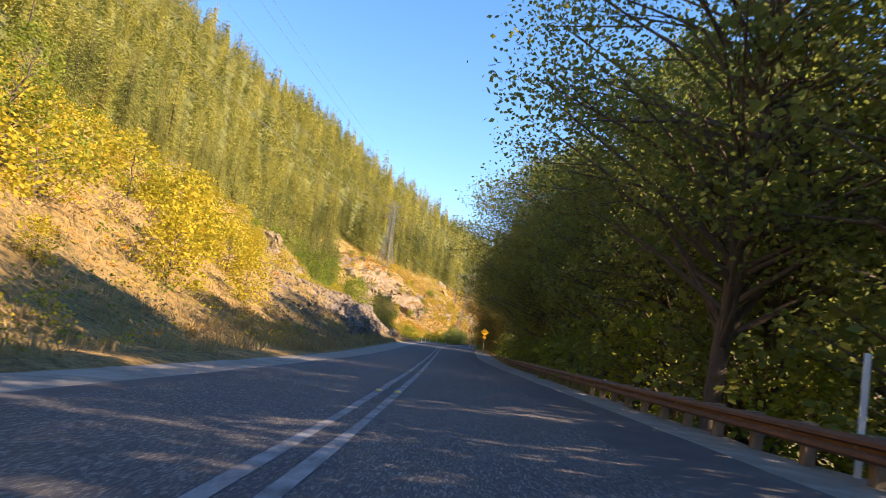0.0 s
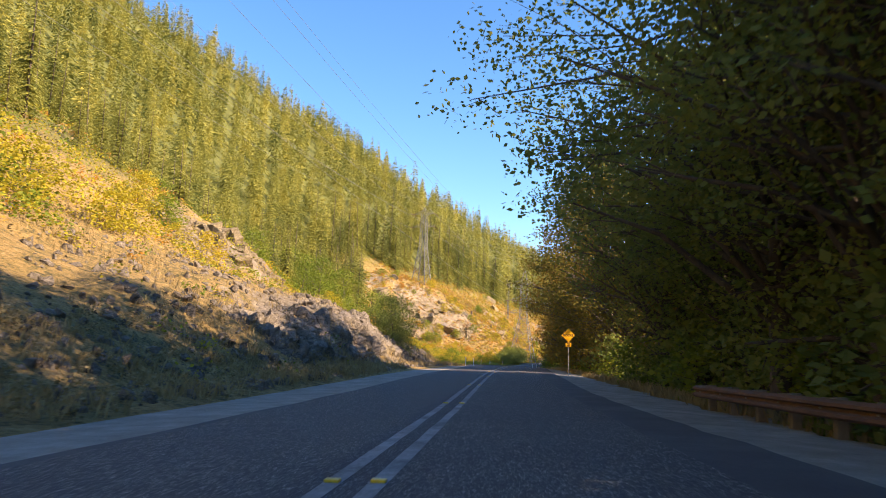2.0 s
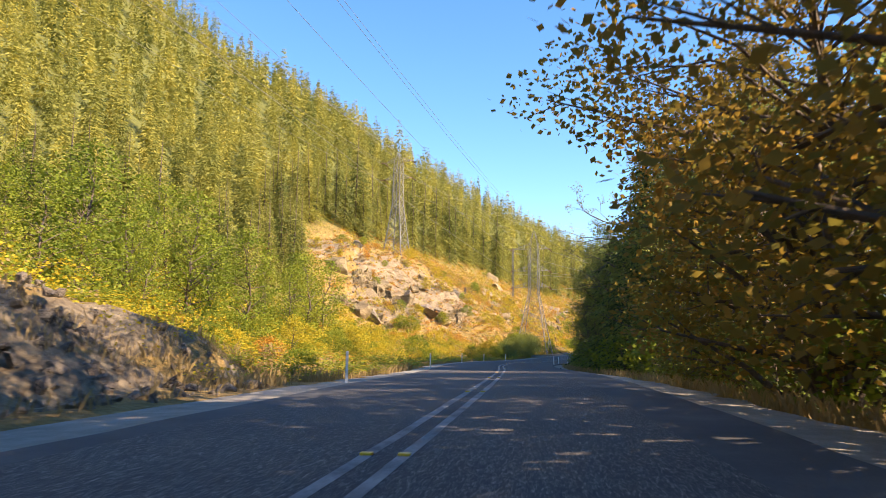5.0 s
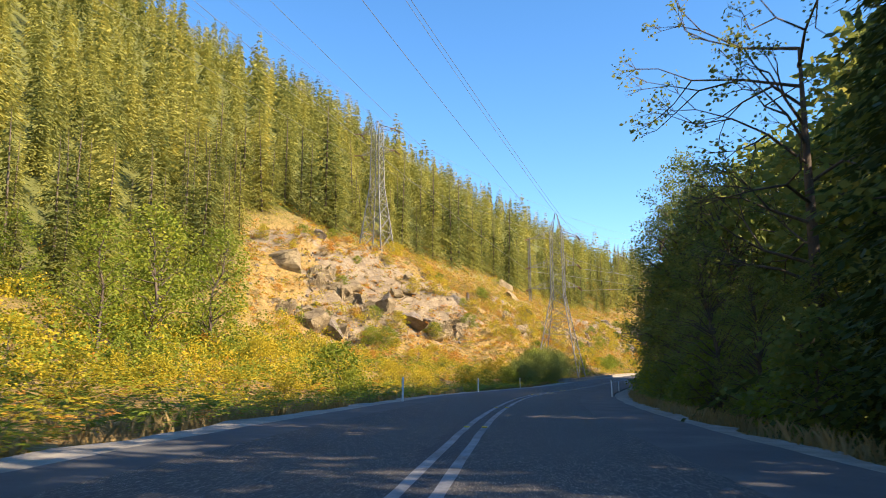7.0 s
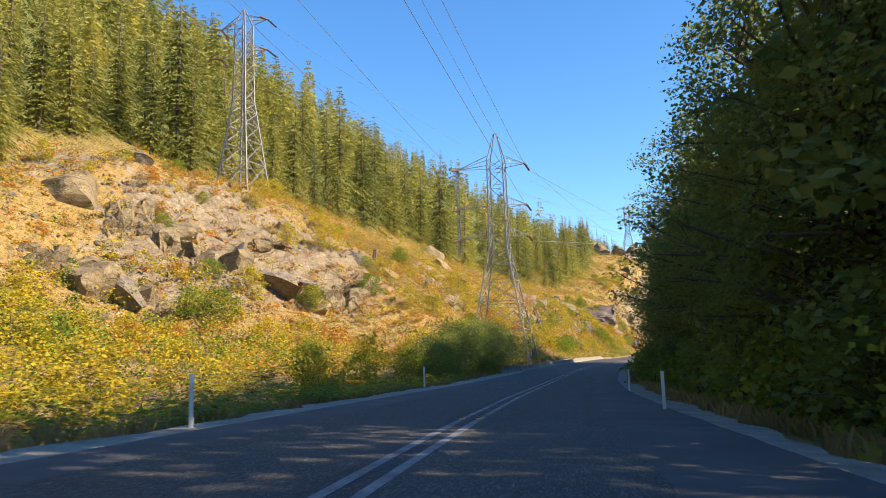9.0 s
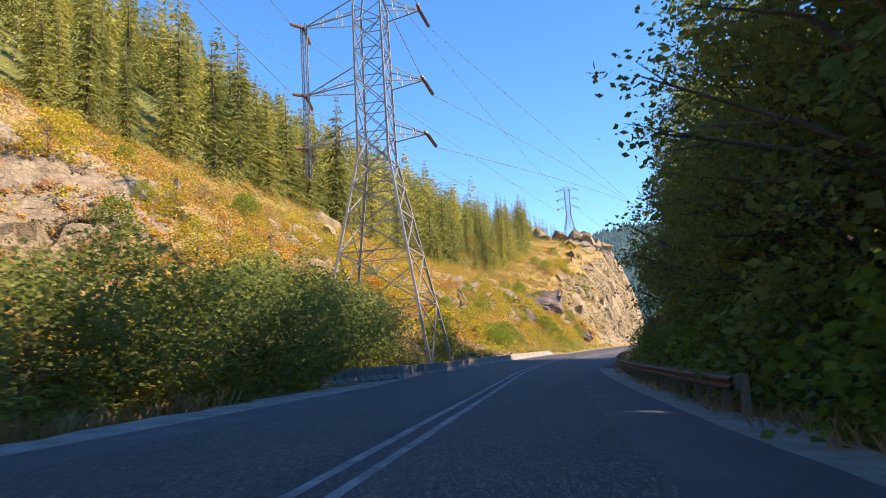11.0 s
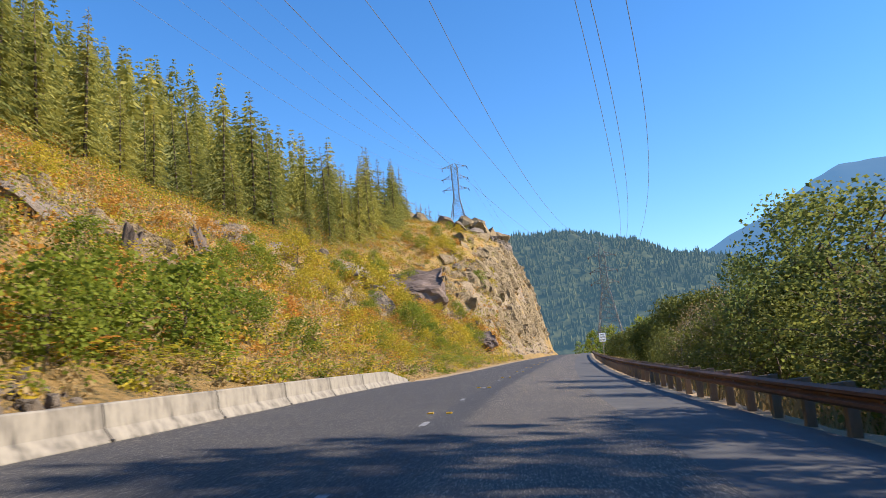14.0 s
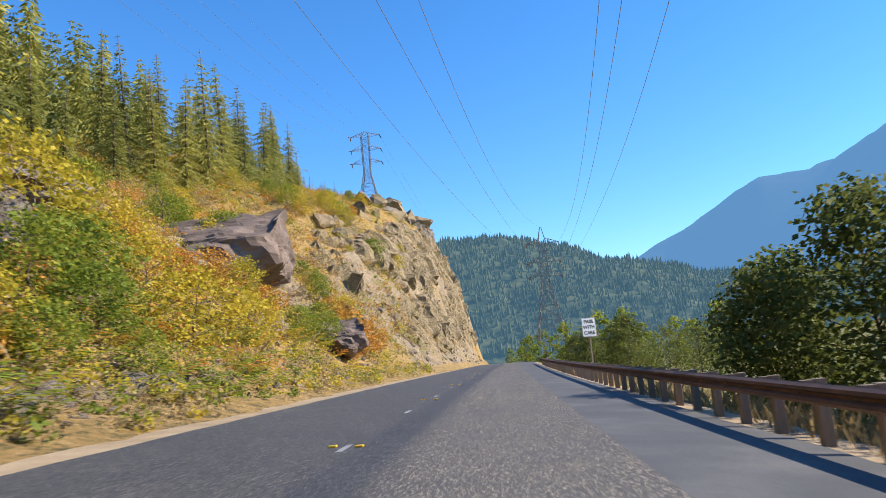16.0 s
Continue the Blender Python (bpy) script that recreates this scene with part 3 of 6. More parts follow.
def ribbon(name, s0, s1, a, b, up, mat, label, category, step=1.5, wob=0.0, kind="structure", uv=False, depth=0.0, drift=False, inner=None, outer=None):
    """A strip along the road between the offsets a and b; inner and outer make an edge follow (stations, offsets)."""
    s = np.arange(s0, s1 + 0.01, step)
    lats = np.linspace(a, b, max(2, int(abs(b - a) / 1.5) + 1))
    S, L = np.meshgrid(s, lats, indexing="ij")
    L = L.copy()
    if drift:
        L += line_drift(S)
    for edge, k in ((inner, 0), (outer, -1)):
        if edge:
            L[:, k] = np.interp(s, *edge)
    if wob:
        L[:, 0] += wob * fbm(np.stack([s, s * 0 + a, s * 0], -1), 0.7, 3, 7)
        L[:, -1] += wob * fbm(np.stack([s, s * 0 + b, s * 0], -1), 0.7, 3, 8)
    p = place(S.ravel(), L.ravel(), np.interp(L.ravel(), sorted((a, b)), up if isinstance(up, tuple) else (up, up)))
    i = np.arange(S.size).reshape(S.shape)
    f = np.stack([i[:-1, :-1], i[:-1, 1:], i[1:, 1:], i[1:, :-1]], -1).reshape(-1, 4)
    if depth:
        n = len(p)
        p = np.concatenate([p, p - (0, 0, depth)])
        for e in (i[:, 0][::-1], i[:, -1]):
            f = np.concatenate([f, np.stack([e[:-1], e[:-1] + n, e[1:] + n, e[1:]], -1)])
    me = mesh_np(name, p, f, mat, not depth)
    if uv:
        u = me.uv_layers.new(name="UVMap")
        idx = np.empty(len(me.loops), np.int32)
        me.loops.foreach_get("vertex_index", idx)
        co = np.stack([np.concatenate([L.ravel()] * (2 if depth else 1)), np.concatenate([S.ravel()] * (2 if depth else 1))], -1)[idx]
        u.data.foreach_set("uv", co.astype(np.float32).ravel())
    return tagged(new(name, me), label, category, kind=kind)


ground_mesh()
ribbon("road", -120, 1100, -3.5, 3.4, 0.0, MAT["asphalt"], "worn dark asphalt two-lane mountain road", "road", uv=True)
ribbon("road_edge", 295, 1100, -4.4, -3.4, -0.004, MAT["asphalt"], "worn dark asphalt edge of the uphill lane", "road", uv=True, depth=0.12, wob=0.05, inner=((295, 307, 386, 392, 1100), (-4.4, -5.15, -5.15, -4.4, -4.4)))
ribbon("road_shoulder_left", -120, 297, -4.4, -3.4, -0.004, MAT["shoulder"], "paler bluish asphalt strip along the road's edge", "shoulder", depth=0.12, wob=0.06, inner=EDGE_LEFT)
ribbon("road_shoulder_right", -120, 1100, 3.25, 4.7, -0.004, MAT["shoulder"], "paler bluish asphalt strip along the road's edge", "shoulder", depth=0.12, wob=0.06, outer=EDGE_RIGHT)
ribbon("road_shoulder_rail", 331, 1100, 4.6, 5.95, (-0.006, -0.05), MAT["shoulder"], "paler asphalt strip reaching to the guardrail posts", "shoulder", wob=0.08)
ribbon("earth_verge_left", 387, 1100, -5.5, -3.9, (-0.06, -0.035), MAT["dry_earth"], "dry tan earth verge beside the asphalt", "verge", wob=0.4)
ribbon("gravel_verge_left", -120, 388, -6.1, -3.45, (-0.06, -0.03), MAT["gravel"], "pale gravel verge beside the asphalt", "verge", wob=0.45)
ribbon("earth_verge_right", 328, 1100, 4.0, 7.0, (-0.075, -0.2), MAT["dry_earth"], "dry tan earth verge under the guardrail", "verge", wob=0.35)
ribbon("gravel_verge_right", -120, 334.5, 4.0, 6.8, (-0.035, -0.18), MAT["gravel"], "pale gravel verge beside the asphalt", "verge", wob=0.45)
for _off in (-0.2, 0.2):
    ribbon("centre_line", -60, 353, _off - 0.075, _off + 0.075, 0.006, MAT["paint"], "worn pale double line painted on the asphalt", "road marking", wob=0.015, drift=True)
for _s in np.arange(356.0, 560, 7.6):
    ribbon("centre_dash", float(_s), float(_s) + 0.95, -0.055, 0.055, 0.006, MAT["paint"], "worn short dash painted on the asphalt", "road marking", step=0.3, wob=0.01, drift=True)


# ---- rail, barriers, posts ----
def raised_marker(s, lat):
    bm = bmesh.new()
    box(bm, -0.065, 0.065, -0.05, 0.05, 0, 0.03, 0.01)
    ob = new("raised_pavement_marker", bpy.data.meshes.new("raised_pavement_marker"))
    bm.to_mesh(ob.data)
    bm.free()
    ob.data.materials.append(MAT["reflector"])
    ob.matrix_world = Matrix.Translation(place(s, lat, 0.004)) @ pose(0, 0, 0, 0, 0, heading(s))
    return tagged(ob, "small yellow reflective raised marker on the centre line", "road marker", "road markers")


for _s in np.r_[np.arange(4.04, 280, 12.3), np.arange(293.0, 360, 12.34), np.arange(366.5, 470, 12.72)]:
    for _l in (-0.2, 0.2):
        raised_marker(float(_s), _l + float(line_drift(_s)))


def w_rail(s0, s1, lat, tops):
    """Weathered steel beam with its two corrugations, lap joints and wooden posts with blocks."""
    rail = empty("guardrail", "rust-brown weathered steel guardrail on wooden posts beside the gravel verge", "guardrail", "guardrails")
    prof = [(0.0, 0.0), (-0.015, -0.01), (-0.085, -0.05), (-0.085, -0.10), (-0.01, -0.135), (-0.01, -0.175), (-0.085, -0.21), (-0.085, -0.26), (-0.015, -0.30), (0.0, -0.31), (0.012, -0.30), (-0.005, -0.155), (0.012, -0.01)]
    k = len(prof)
    bs = np.arange(s0, s1, 3.81)
    for b0 in bs:
        ss = np.linspace(b0, min(b0 + 3.86, s1), 4)
        v = []
        for s in ss:
            up = float(np.interp(s, *tops))
            for dx, z in prof:
                v.append(place(s, lat + dx, up + z))
        i = np.arange(4 * k).reshape(4, k)
        j = np.roll(i, -1, 1)
        f = np.stack([i[:-1], j[:-1], j[1:], i[1:]], -1).reshape(-1, 4)
        part("beam", mesh_np("beam", np.array(v), f, MAT["rust"]), None, rail)
    bm = bmesh.new()
    box(bm, 0.2, 0.38, -0.09, 0.09, -0.6, 0.745, 0.012)
    post_me = bpy.data.meshes.new("post")
    bm.to_mesh(post_me)
    bm.free()
    post_me.materials.append(MAT["post_wood"])
    bm = bmesh.new()
    box(bm, 0.015, 0.2, -0.075, 0.075, 0.42, 0.735, 0.01)
    block_me = bpy.data.meshes.new("block")
    bm.to_mesh(block_me)
    bm.free()
    block_me.materials.append(MAT["post_wood"])
    bm = bmesh.new()
    bmesh.ops.create_cone(bm, cap_ends=True, segments=8, radius1=0.022, radius2=0.015, depth=0.03, matrix=pose(-0.02, 0, 0.565, 0, -90, 0))
    bolt_me = bpy.data.meshes.new("bolt")
    bm.to_mesh(bolt_me)
    bm.free()
    bolt_me.materials.append(MAT["galvanised"])
    for s in np.arange(s0 + 0.3, s1, 1.905):
        m = Matrix.Translation(place(s, lat, float(np.interp(s, *tops)) - 0.72)) @ pose(0, 0, 0, 0, 0, heading(s))
        for me in (post_me, block_me, bolt_me):
            o = new(me.name.split(".")[0], me)
            o.parent = rail
            o.matrix_local = m
    return rail


w_rail(-40, 67.5, 6.4, ((0, 70), (0.47, 0.47)))
w_rail(286, 520, 6.2, ((300, 320, 344, 360, 400, 420), (0.71, 0.67, 0.57, 0.63, 0.75, 0.77)))


def barrier(s, length, low=False, first=False):
    """One precast concrete length with the flared foot and a scupper."""
    thing = empty("concrete_barrier", "weathered pale precast concrete road barrier with stained foot" if not (low or first) else "pale concrete barrier end length sloping to the ground", "road barrier", "concrete barriers along the road")
    hgt = 0.66
    prof = [(0.27, 0.0), (0.27, 0.06), (0.125, 0.26), (0.08, 0.635), (0.055, hgt), (-0.055, hgt), (-0.08, 0.635), (-0.125, 0.26), (-0.27, 0.06), (-0.27, 0.0)]
    n, k = 7, len(prof)
    v = []
    for i in range(n):
        y = -length / 2 + length * i / (n - 1)
        sink = (1.0 - 0.72 * i / (n - 1) if low else 1.0 - 0.85 * (1 - i / (n - 1)) if first else 1.0)
        inset = 0.992 if i in (0, n - 1) else 1.0
        for x, z in prof:
            v.append((x * inset, y, z * sink * (0.995 if i in (0, n - 1) else 1)))
    v = np.array(v)
    v += 0.006 * np.stack([fbm(v, 2.0, 3, 40 + int(s)), 0 * v[:, 0], fbm(v, 2.0, 3, 50 + int(s))], -1)
    i = np.arange(n * k).reshape(n, k)
    j = np.roll(i, -1, 1)
    f = np.stack([i[:-1], i[1:], j[1:], j[:-1]], -1).reshape(-1, 4)
    me = mesh_np("body", v, f, MAT["concrete"])
    bm = bmesh.new()
    bm.from_mesh(me)
    bm.verts.ensure_lookup_table()
    bm.faces.new([bm.verts[q] for q in range(k)])
    bm.faces.new([bm.verts[n * k - 1 - q] for q in range(k)])
    bm.to_mesh(me)
    bm.free()
    part("body", me, None, thing)
    if not (low or first):
        # solid black blocks stand in for the shade inside the notches at the joints
        for y in (-length / 2 + 0.02, length / 2 - 0.02):
            bm = bmesh.new()
            box(bm, 0.10, 0.275, y - 0.03, y + 0.03, -0.01, 0.09, 0.01)
            part("foot_gap_shade", bm, MAT["sign_black"], thing, "black block standing for the shade in the joint's open foot")
    rise = math.degrees(math.atan((place(s + 2, -5.35)[2] - place(s - 2, -5.35)[2]) / 4))
    thing.matrix_world = Matrix.Translation(place(s, -5.35 - max(0, 312 - s) * 0.16, -0.05)) @ pose(0, 0, 0, rise, 2.5, heading(s) - (9.1 if s < 311 else 4 if s < 314 else 0))
    return thing


for _i in range(20):
    barrier(301.05 + 4.5 * _i, 4.488, _i == 19, _i == 0)


def delineator(s, lat, lean=0.0, high=1.15):
    thing = empty("delineator_post", "slim white flexible roadside marker post in the gravel", "marker post", "roadside marker posts")
    bm = bmesh.new()
    box(bm, -0.05, 0.05, -0.012, 0.012, -0.2, high, 0.01)
    part("post", bm, MAT["white_plastic"], thing)
    bm = bmesh.new()
    box(bm, -0.038, 0.038, -0.018, -0.0125, high - 0.26, high - 0.06, 0.002)
    part("reflector", bm, MAT["sign_white"], thing, "pale reflective strip")
    thing.matrix_world = Matrix.Translation(place(s, lat, -0.05)) @ pose(0, 0, 0, lean, lean * 0.6, heading(s))
    return thing


for _s, _l, _t in ((147, -5.2, 0), (176.5, -5.2, 0), (206.2, -4.8, 1.5), (235.3, -5.6, 1), (265.3, -6.6, -1), (226, 5.4, -2), (243, 5.2, 0), (262, 5.3, 1)):
    delineator(_s, _l, _t)
delineator(10.8, 6.95, 0, 1.6)


# ---- signs ----
def lettering(text, size, mat, parent, m, name="lettering"):
    cu = bpy.data.curves.new(name, 'FONT')
    cu.body, cu.size, cu.align_x, cu.align_y, cu.extrude = text, size, 'CENTER', 'CENTER', 0.001
    cu.offset = size * 0.025
    cu.resolution_u = 3
    ob = bpy.data.objects.new(name, cu)
    scene.collection.objects.link(ob)
    bpy.context.view_layer.update()
    me = bpy.data.meshes.new_from_object(ob.evaluated_get(bpy.context.evaluated_depsgraph_get()))
    bpy.data.objects.remove(ob)
    me.materials.clear()
    me.materials.append(mat)
    o = new(name, me)
    o.parent = parent
    o.matrix_local = m
    return o


def plate(bm, w, h, r, t=0.004):
    """A sheet with rounded corners, upright, facing -y."""
    pts = []
    for cx, cz, a0 in ((w / 2 - r, h / 2 - r, 0), (-w / 2 + r, h / 2 - r, 90), (-w / 2 + r, -h / 2 + r, 180), (w / 2 - r, -h / 2 + r, 270)):
        for k in range(5):
            a = radians(a0 + 22.5 * k)
            pts.append((cx + r * math.cos(a), cz + r * math.sin(a)))
    f = bm.faces.new([bm.verts.new((x, -t / 2, z)) for x, z in pts])
    g = bmesh.ops.extrude_face_region(bm, geom=[f])
    bmesh.ops.translate(bm, vec=(0, t, 0), verts=[v for v in g["geom"] if isinstance(v, bmesh.types.BMVert)])
    bmesh.ops.recalc_face_normals(bm, faces=bm.faces)


UPRIGHT = pose(0, 0, 0, 90, 0, 0)


def rocks_sign(s, lat):
    thing = empty("warning_sign", "yellow diamond warning sign reading ROCKS on a steel post", "road sign")
    bm = bmesh.new()
    box(bm, -0.03, 0.03, 0.01, 0.05, -0.5, 3.6, 0.006)
    part("post", bm, MAT["galvanised"], thing)
    for k, mt, y in ((0.762, "sign_yellow", 0.0), (0.735, "sign_black", -0.004), (0.70, "sign_yellow", -0.006)):
        bm = bmesh.new()
        plate(bm, k, k, 0.05 * k)
        bmesh.ops.transform(bm, matrix=pose(0, y, 3.15, 0, 45, 0), verts=bm.verts)
        part("panel" if y == 0 else "border" if mt == "sign_black" else "face", bm, MAT[mt], thing)
    lettering("ROCKS", 0.235, MAT["sign_black"], thing, pose(0, -0.0125, 3.15) @ UPRIGHT)
    for w, h, mt, y in ((0.46, 0.31, "sign_yellow", 0.0), (0.44, 0.29, "sign_black", -0.004), (0.42, 0.27, "sign_yellow", -0.006)):
        bm = bmesh.new()
        plate(bm, w, h, 0.03)
        bmesh.ops.translate(bm, vec=(0, y, 2.44), verts=bm.verts)
        part("sub_panel", bm, MAT[mt], thing)
    lettering("FOR", 0.13, MAT["sign_black"], thing, pose(0, -0.0125, 2.505) @ UPRIGHT)
    lettering("8 MI", 0.13, MAT["sign_black"], thing, pose(0, -0.0125, 2.38) @ UPRIGHT)
    thing.matrix_world = Matrix.Translation(place(s, lat, -0.25)) @ pose(0, 0, 0, 2, -2.5, heading(s) + 8)


def pass_sign(s, lat):
    thing = empty("regulatory_sign", "white rectangular sign reading PASS WITH CARE on a wooden post", "road sign")
    bm = bmesh.new()
    box(bm, -0.05, 0.05, 0.01, 0.1, -0.6, 3.7, 0.008)
    part("post", bm, MAT["post_wood"], thing)
    for w, h, mt, y in ((0.91, 1.16, "sign_white", 0.0), (0.875, 1.125, "sign_black", -0.004), (0.845, 1.095, "sign_white", -0.006)):
        bm = bmesh.new()
        plate(bm, w, h, 0.04)
        bmesh.ops.translate(bm, vec=(0, y, 3.2), verts=bm.verts)
        part("panel" if y == 0 else "border" if mt == "sign_black" else "face", bm, MAT[mt], thing)
    for k, tx in enumerate(("PASS", "WITH", "CARE")):
        lettering(tx, 0.29, MAT["sign_black"], thing, pose(0, -0.0125, 3.54 - 0.34 * k) @ UPRIGHT)
    thing.matrix_world = Matrix.Translation(place(s, lat, -0.3)) @ pose(0, 0, 0, 0, 0, heading(s) + 16)


rocks_sign(105.7, 5.6)
pass_sign(453.4, 7.2)


# ---- power line ----
def to_road(x, y):
    """Station and offset of a place in the plan."""
    i = int(np.argmin((RL[:, 0] - x) ** 2 + (RL[:, 1] - y) ** 2))
    h = RH[i]
    dx, dy = x - RL[i, 0], y - RL[i, 1]
    return float(RS[i] + dx * math.sin(h) + dy * math.cos(h)), float(dx * math.cos(h) - dy * math.sin(h))


def ground_at(x, y):
    s, lat = to_road(x, y)
    return float(land([s], [lat])[0][0, 2])


def tower(x, y, z, turn, high, base, waist_z, waist, top, arms, peak, label, hang=0.0, stout=1.0, far_side=1.0):
    """Lattice tower: four splayed legs to a waist, a straight cage above, cross-arms with insulator strings."""
    thing = empty("transmission_tower", label, "transmission tower", "transmission towers")
    legs = [(-1, -1), (1, -1), (1, 1), (-1, 1)]

    def corner(c, h):
        w = np.interp(h, (0, waist_z, high - peak, high), (base, waist, top, top * 0.15))
        return Vector((c[0] * w, c[1] * w, h))

    levels = [0]
    step = waist_z * 0.3
    while levels[-1] < waist_z - 1.5:
        levels.append(min(levels[-1] + step, waist_z))
        step *= 0.78
    while levels[-1] < high - peak - 0.5:
        levels.append(min(levels[-1] + waist * 1.9, high - peak))
    levels.append(high)
    for c in legs:
        hs = (-0.3, waist_z, high - peak, high)
        rad = [q * stout for q in (0.105, 0.085, 0.07, 0.05)]
        ring = [np.array(corner(c, h))[None] + np.array([(1, 1, 0), (-1, 1, 0), (-1, -1, 0), (1, -1, 0)]) * r for h, r in zip(hs, rad)]
        q = np.arange(16).reshape(4, 4)
        f = np.stack([q[:-1], np.roll(q, -1, 1)[:-1], np.roll(q, -1, 1)[1:], q[1:]], -1).reshape(-1, 4)
        part("leg", mesh_np("leg", np.concatenate(ring), f, MAT["galvanised"]), None, thing)
        bm = bmesh.new()
        box(bm, c[0] * base - 0.3, c[0] * base + 0.3, c[1] * base - 0.3, c[1] * base + 0.3, -1.2, 0.15, 0.04)
        part("footing", bm, MAT["concrete"], thing, "concrete footing")
    for k in range(4):
        a, b = legs[k], legs[(k + 1) % 4]
        for n, (h0, h1) in enumerate(zip(levels[:-2], levels[1:-1])):
            big = h0 < waist_z
            w = 0.055 if big else 0.04
            rods = [(corner(a, h0), corner(b, h1), w), (corner(b, h0), corner(a, h1), w)]
            if n:
                rods.append((corner(a, h0), corner(b, h0), w))
            if big and h1 - h0 > 3:
                m = (corner(a, h0) + corner(b, h1) + corner(b, h0) + corner(a, h1)) / 4
                for c in (a, b):
                    rods.append((corner(c, (h0 * 3 + h1) / 4), (m + corner(c, h0)) / 2, 0.035))
                    rods.append((corner(c, (h0 + 3 * h1) / 4), (m + corner(c, h1)) / 2, 0.035))
            for p, q, w in rods:
                bm = bmesh.new()
                bar(bm, p, q, w * stout)
                part("brace", bm, MAT["galvanised"], thing)
    ends = []
    for h, reach in arms:
        for sd in (-1, 1):
            tip = Vector((sd * reach * (far_side if sd < 0 else 1.0), 0, h))
            bm = bmesh.new()
            up = min(h + 1.5, high - peak * 0.3)
            roots = [corner((sd, -1), h), corner((sd, 1), h), corner((sd, -1), up), corner((sd, 1), up)]
            for r in roots:
                bar(bm, r, tip, 0.05 * stout)
            for t in (0.33, 0.66):
                q = [r.lerp(tip, t) for r in roots]
                for i, j in ((0, 1), (2, 3), (0, 2), (1, 3), (0, 3)):
                    bar(bm, q[i], q[j], 0.03)
            arm = part("crossarm", bm, MAT["galvanised"], thing)
            for dy in (-1, 1):
                bm = bmesh.new()
                end = tip + Vector((sd * 0.3, dy * 2.2, -0.55))
                for i in range(13):
                    p = tip.lerp(end, (i + 1) / 14)
                    bmesh.ops.create_cone(bm, cap_ends=True, segments=8, radius1=0.15, radius2=0.06, depth=0.1, matrix=Matrix.Translation(p) @ (end - tip).to_track_quat('Z', 'Y').to_matrix().to_4x4())
                bar(bm, tip, end, 0.025)
                part("insulator_string", bm, MAT["insulator"], arm, "brown porcelain disc insulators")
                ends.append((sd, h, dy, end))
            if hang and sd < 0 and h == arms[0][0]:
                bm = bmesh.new()
                for cx, cy in legs:
                    bar(bm, tip + Vector((cx * 0.2, cy * 0.2, 0.4)), tip + Vector((cx * 0.2, cy * 0.2, -hang)), 0.05)
                for j in range(int(hang / 0.6)):
                    for i in range(4):
                        p, q = legs[i], legs[(i + 1) % 4]
                        bar(bm, tip + Vector((p[0] * 0.2, p[1] * 0.2, -0.6 * j)), tip + Vector((q[0] * 0.2, q[1] * 0.2, -0.6 * j - 0.6)), 0.022)
                part("hanging_post", bm, MAT["galvanised"], thing, "slim lattice column joining the ends of the arms")
    thing.matrix_world = pose(x, y, z, 0, 0, turn)
    return {(sd, h, dy): thing.matrix_world @ e for sd, h, dy, e in ends}, thing.matrix_world @ Vector((0, 0, high))


LAB = "galvanised steel lattice transmission tower standing on the slope"
T1, T1p = tower(-45.0, 330.5, 27.2, -18, 30.0, 2.9, 15.0, 1.15, 0.95, ((27.5, 4.4), (22.5, 4.4)), 2.5, LAB, 0.0, 1.15)
T2, T2p = tower(-6.1, 328.0, -0.2, -11, 34.0, 4.4, 17.0, 1.25, 1.15, ((29.0, 4.2), (23.0, 4.2), (18.5, 4.2)), 4.2, "tall galvanised steel lattice tower standing behind the concrete barrier", 13.0, 1.0, 1.4)
T3, T3p = tower(64.2, 648.0, 56.0, -17, 29.5, 3.9, 15.0, 1.1, 1.3, ((27.8, 5.0), (23.0, 5.0), (18.4, 5.0)), 1.2, "galvanised steel lattice tower on top of the rock bluff", 0.0, 1.25)
T4, T4p = tower(112.0, 619.0, 10.5, -24, 33.5, 4.2, 17.0, 1.2, 1.1, ((28.4, 4.8), (22.6, 4.8), (18.2, 4.8)), 4.4, "galvanised steel lattice tower among trees beside the road", 0.0, 1.6)


def cable_mesh(p, thick):
    """One continuous four-sided cable along the points p."""
    d = np.gradient(p, axis=0)
    u = np.cross(d, (0, 0, 1))
    u /= np.linalg.norm(u, axis=1, keepdims=True)
    w = np.cross(d, u)
    w /= np.linalg.norm(w, axis=1, keepdims=True)
    v = np.stack([p + u * thick, p + w * thick, p - u * thick, p - w * thick], 1).reshape(-1, 3)
    i = np.arange(len(v)).reshape(-1, 4)
    j = np.roll(i, -1, 1)
    return mesh_np("power_cable", v, np.stack([i[:-1], j[:-1], j[1:], i[1:]], -1).reshape(-1, 4), MAT["wire"], True)


def wire(a, b, sag, thick=0.028):
    a, b = np.array(a), np.array(b)
    t = np.linspace(0, 1, 49)
    p = a + (b - a) * t[:, None]
    p[:, 2] -= 4 * sag * t * (1 - t)
    ob = new("power_cable", cable_mesh(p, thick))
    tagged(ob, "thin sagging overhead power cable strung between towers", "power cable", "overhead cables")


def wire_by(a, q, b):
    """A cable from a to b that hangs through q."""
    a, q, b = np.array(a), np.array(q), np.array(b)
    t0 = np.linalg.norm(q - a) / (np.linalg.norm(q - a) + np.linalg.norm(b - q))
    c = (q - a * (1 - t0) ** 2 - b * t0 ** 2) / (2 * t0 * (1 - t0))
    t = np.linspace(0, 1, 49)[:, None]
    p = a * (1 - t) ** 2 + 2 * c * t * (1 - t) + b * t ** 2
    tagged(new("power_cable", cable_mesh(p, 0.03)), "thin sagging overhead power cable strung between towers", "power cable", "overhead cables")


